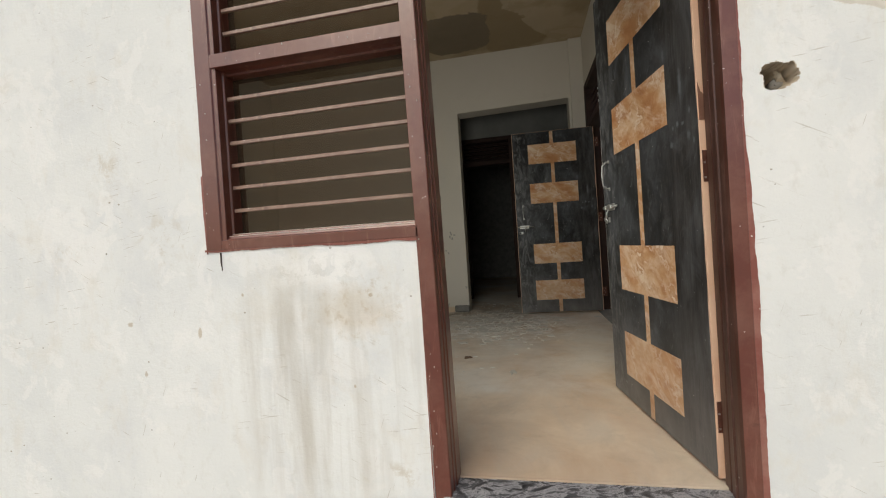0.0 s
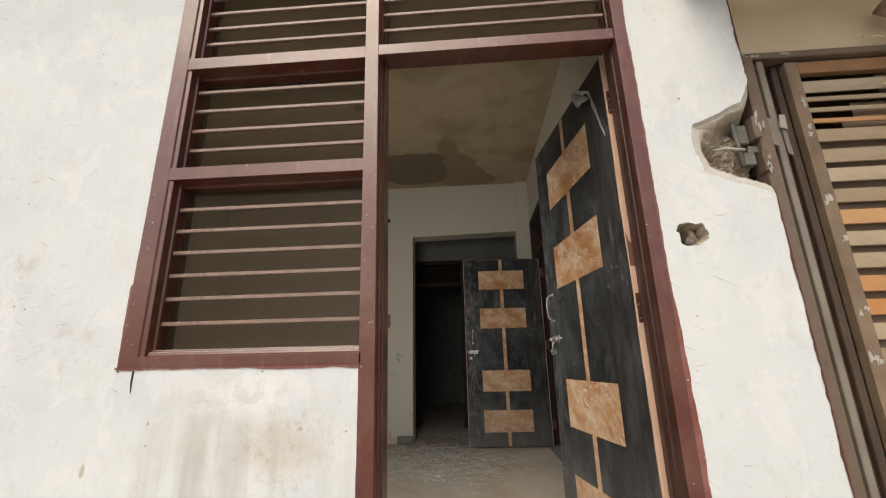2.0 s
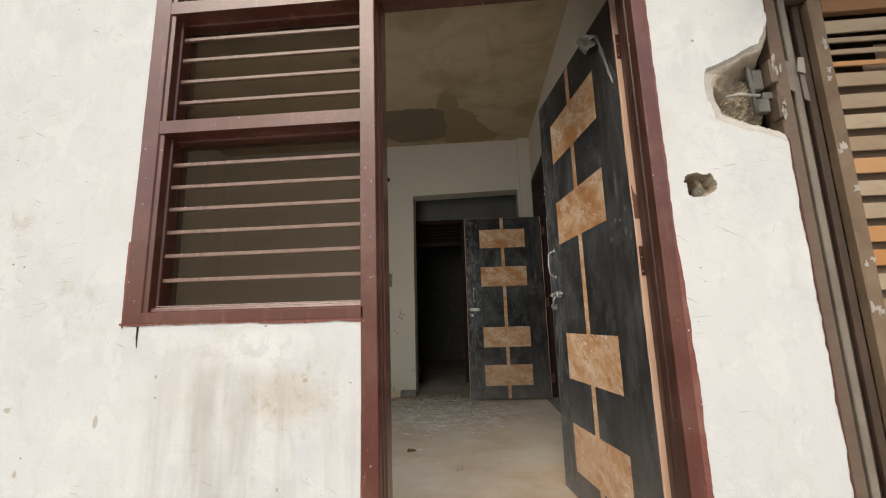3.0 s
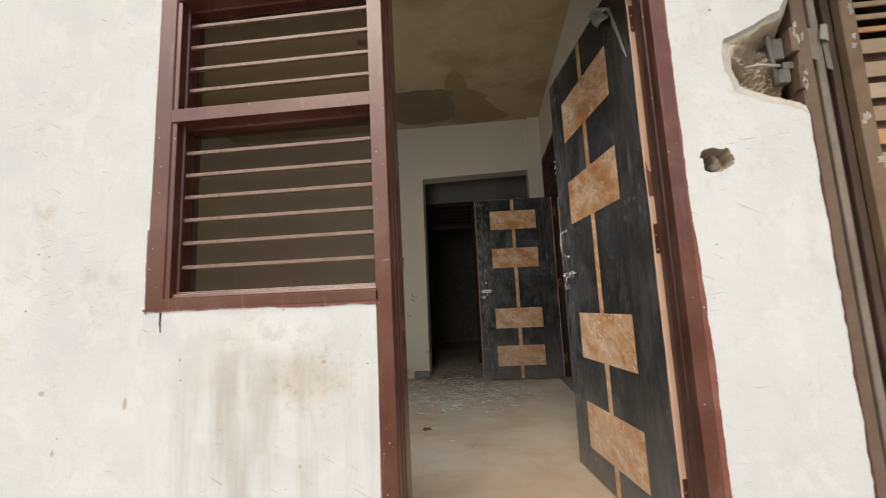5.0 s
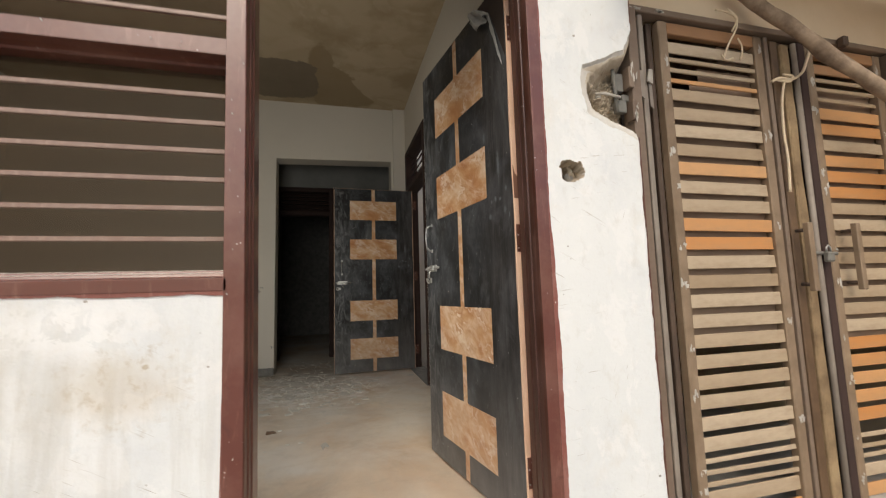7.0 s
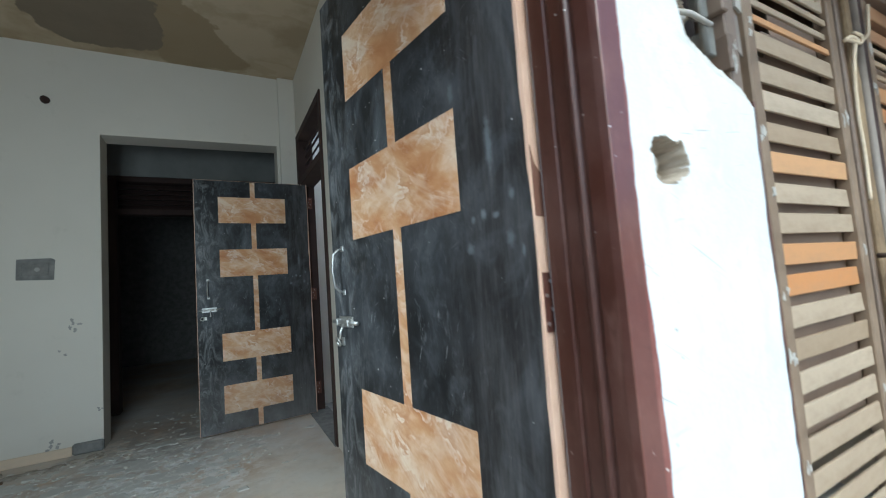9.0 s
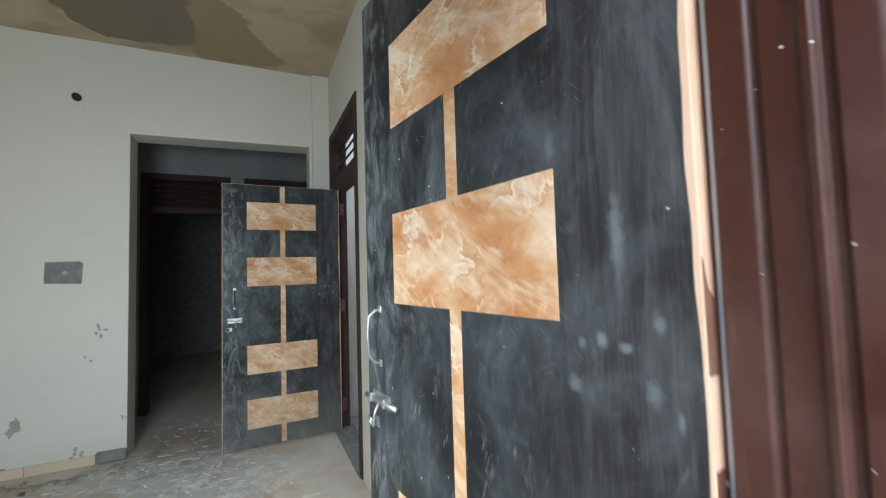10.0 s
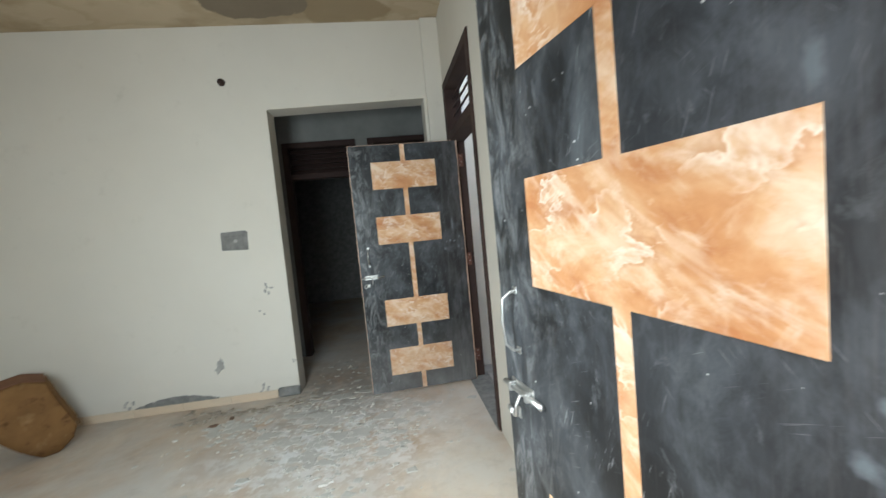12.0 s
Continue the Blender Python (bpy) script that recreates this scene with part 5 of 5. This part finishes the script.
# ---- room things ----
def make_room_things():
    # unfinished switch box and wall damage
    sw = tagged(new("switch_box"), "unfinished recessed switch box in grey mortar", "switch box")
    sw.location = (-0.765, BACK, 1.413)
    bm = B()
    prism(bm, [(-0.108, -0.075), (0.105, -0.083), (0.112, 0.07), (0.09, 0.084), (-0.105, 0.08)], "y", -0.006, 0.0)
    part("mortar", bm, DARKCEMENT, sw)
    part("box", box(B(), -0.075, 0.075, -0.009, -0.004, -0.045, 0.045, 0.004), DARKCEMENT, sw, "dull steel box")
    for x in (0.012,):
        part("conduit_end", tube(B(), [(x, -0.009, 0.0), (x, -0.013, 0.0)], 0.016, 12), CEMENT, sw)
    random.seed(3)
    for cx, cz, spread, size, count, lab in ((-1.008, 0.352, 0.035, 0.026, 7, "chipped grey socket hole low on the wall"), (-0.53, 0.985, 0.035, 0.013, 6, "dark scuff marks in the wall paint"), (-0.63, 0.80, 0.03, 0.009, 3, "small chips in the wall paint"), (-0.40, 0.30, 0.02, 0.010, 3, "small chips at the opening's edge"), (-1.80, 0.105, 0.05, 0.016, 6, "dark chips in the paint above the skirting"), (-0.68, 0.10, 0.05, 0.014, 6, "dark chips in the paint beside the opening")):
        bm = B()
        for k in range(count):
            blob(bm, cx + random.gauss(0, spread * 0.6), BACK, cz + random.gauss(0, spread * 0.7), size * random.uniform(0.5, 1.1), size * random.uniform(0.4, 1.3), 0.002 + 0.0007 * k, cx * 3 + k, "y", 14, 0.5)
        tagged(part("wall_chip", bm, CEMENT), lab, "wall damage")
    tagged(part("conduit_stub", tube(B(), [(-0.706, BACK, 2.74), (-0.706, BACK - 0.02, 2.74), (-0.69, BACK - 0.03, 2.735)], [0.03, 0.028, 0.012], 12), DARKWOOD, None, "", True), "dark conduit stub in the upper wall", "conduit")
    # open fan box in the ceiling
    hook = tagged(new("ceiling_fan_box"), "open round fan hook box in the ceiling", "fan box")
    hook.location = (-0.61, 1.915, CEILZ)
    ring = [(0.045 * math.cos(k * math.tau / 24), 0.045 * math.sin(k * math.tau / 24), -0.003) for k in range(25)]
    part("rim", tube(B(), ring, 0.007, 6), DARKCEMENT, hook, "", True)
    part("box", tube(B(), [(0, 0, -0.0005), (0, 0, -0.004)], 0.043, 20), DARKWOOD, hook, "dark open box")
    part("hook", tube(B(), [(-0.03, 0, -0.004), (-0.022, 0, -0.028), (0.0, 0, -0.036), (0.02, 0, -0.026), (0.024, 0.0, -0.012)], 0.005, 8), RUST, hook, "bent rusty steel hook", True)
    # crushed carton in the corner, one side towards the room
    bx = tagged(new("cardboard_box"), "crushed brown cardboard box on the floor by the wall", "box")
    bx.matrix_basis = pose(-2.046, 3.255, 0.004, 0, 0, 38.77)
    side = [(-0.30, 0.31), (-0.215, 0.20), (-0.12, 0.085), (-0.01, 0.0), (0.06, 0.0), (0.168, 0.075), (0.188, 0.155), (0.108, 0.362), (0.060, 0.520), (-0.062, 0.556), (-0.17, 0.535), (-0.28, 0.47)]
    bm = prism(B(), side, "y", 0.0, 0.34)
    bmesh.ops.triangulate(bm, faces=[f for f in bm.faces if len(f.verts) > 4])
    bmesh.ops.subdivide_edges(bm, edges=bm.edges[:], cuts=4, use_grid_fill=True)
    for v in bm.verts:
        v.co += Vector((noise.noise(v.co * 7), 1.6 * noise.noise(v.co * 5 + Vector((9, 0, 0))), noise.noise(v.co * 7 + Vector((0, 9, 0))))) * 0.011
        v.co.z = max(v.co.z, 0.0)
    part("body", bm, CARD, bx, "", True)
    part("flap", prism(B(), [(-0.19, 0.545), (-0.06, 0.566), (0.060, 0.530), (0.060, 0.534), (-0.06, 0.570), (-0.19, 0.549)], "y", 0.01, 0.32), CARDRED, bx, "reddish creased top flap")
    part("flap", prism(B(), [(0.066, 0.520), (0.118, 0.362), (0.200, 0.155), (0.206, 0.157), (0.124, 0.366), (0.072, 0.523)], "y", 0.02, 0.30), CARD, bx, "loose brown cardboard flap")
    # larger fragments
    random.seed(5)
    for i, (x, y) in enumerate(((-0.12, 1.68), (0.23, 1.34), (-0.95, 3.35), (-0.85, 3.45), (-1.15, 3.2), (0.05, 2.35), (-0.35, 2.7), (0.5, 2.6), (-0.6, 3.2), (0.2, 3.0))):
        dark = i in (0, 2, 3)
        bm = blob(B(), 0, 0, 0, random.uniform(0.02, 0.045), random.uniform(0.012, 0.02), random.uniform(0.004, 0.012), i, "z", 12, 0.7)
        ob = part("dry_leaf" if dark else "plaster_fragment", bm, TWIG if dark else CHIP)
        ob.matrix_basis = pose(x, y, 0.0005, 0, 0, random.uniform(0, 180))
        tagged(ob, "dark dry leaf scrap on the dusty floor" if dark else "pale plaster fragment on the dusty floor", "debris")
    # swept dirt heaped against the wall by the opening
    random.seed(14)
    bm = B()
    for k in range(46):
        a = random.random()
        x, y = -1.25 + 0.95 * a + random.gauss(0, 0.05), 3.70 - abs(random.gauss(0, 0.10)) - 0.10 * math.sin(a * 3.1)
        blob(bm, x, y, 0.0, random.uniform(0.012, 0.045), random.uniform(0.008, 0.022), random.uniform(0.004, 0.018), k * 1.3, "z", 10, 0.8)
    tagged(part("dirt_heap", bm, DIRT), "brown swept dirt and scraps along the skirting", "dirt", kind="stuff")
    # scattered chips
    verts, faces = [], []
    random.seed(8)
    heaps = [(0.1, 2.75, 0.22), (-0.2, 3.05, 0.3), (0.35, 3.0, 0.25), (0.0, 3.4, 0.3), (-0.75, 3.3, 0.2), (0.1, 2.35, 0.3), (0.1, 4.1, 0.4), (-0.1, 2.8, 0.7)]
    for i in range(760):
        hx, hy, hs = random.choice(heaps)
        x, y = random.gauss(hx, hs), random.gauss(hy, hs * 0.8)
        if not (LEFT + 0.1 < x < 1.1 and 0.6 < y < 4.7) or (y > 3.7 and not -0.3 < x < 0.9):
            continue
        r = min(0.05, 0.0062 * math.exp(abs(random.gauss(0, 0.95))))
        a, n, h = random.uniform(0, 6.28), random.choice((4, 5)), random.uniform(0.0015, 0.006)
        k = len(verts)
        for zz, sc in ((0.0, 1.0), (h, 0.7)):
            for j in range(n):
                rr = r * sc * (0.75 + 0.5 * math.sin(i * 3.1 + j * 2.3) ** 2)
                verts.append((x + math.cos(a + j * math.tau / n) * rr, y + math.sin(a + j * math.tau / n) * rr * 0.8, zz))
        faces.append(tuple(range(k + n, k + 2 * n)))
        for j in range(n):
            faces.append((k + j, k + (j + 1) % n, k + n + (j + 1) % n, k + n + j))
    # spilt dust under the chips
    for i in range(70):
        hx, hy, hs = random.choice(heaps[:5])
        x, y, r, k = random.gauss(hx, hs * 0.8), random.gauss(hy, hs * 0.7), random.uniform(0.02, 0.09), len(verts)
        if y > 3.65 or not -1.2 < x < 1.0:
            continue
        for zz, sc in ((0.0, 1.0), (0.0016 + 0.00002 * i, 0.85)):
            for j in range(16):
                q = j * math.tau / 16
                rr = r * sc * (1 + 0.9 * noise.noise((math.cos(q) * 2 + i, math.sin(q) * 2, i * 1.7)))
                verts.append((x + math.cos(q) * rr, y + math.sin(q) * rr * 0.7, zz))
        faces.append(tuple(range(k + 16, k + 32)))
        for j in range(16):
            faces.append((k + j, k + (j + 1) % 16, k + 16 + (j + 1) % 16, k + 16 + j))
    me = bpy.data.meshes.new("plaster_chips")
    me.from_pydata(verts, [], faces)
    me.materials.append(CHIP)
    tagged(new("plaster_chips", me), "scattered white plaster chips and dust on the floor", "rubble", kind="stuff")


make_room_things()
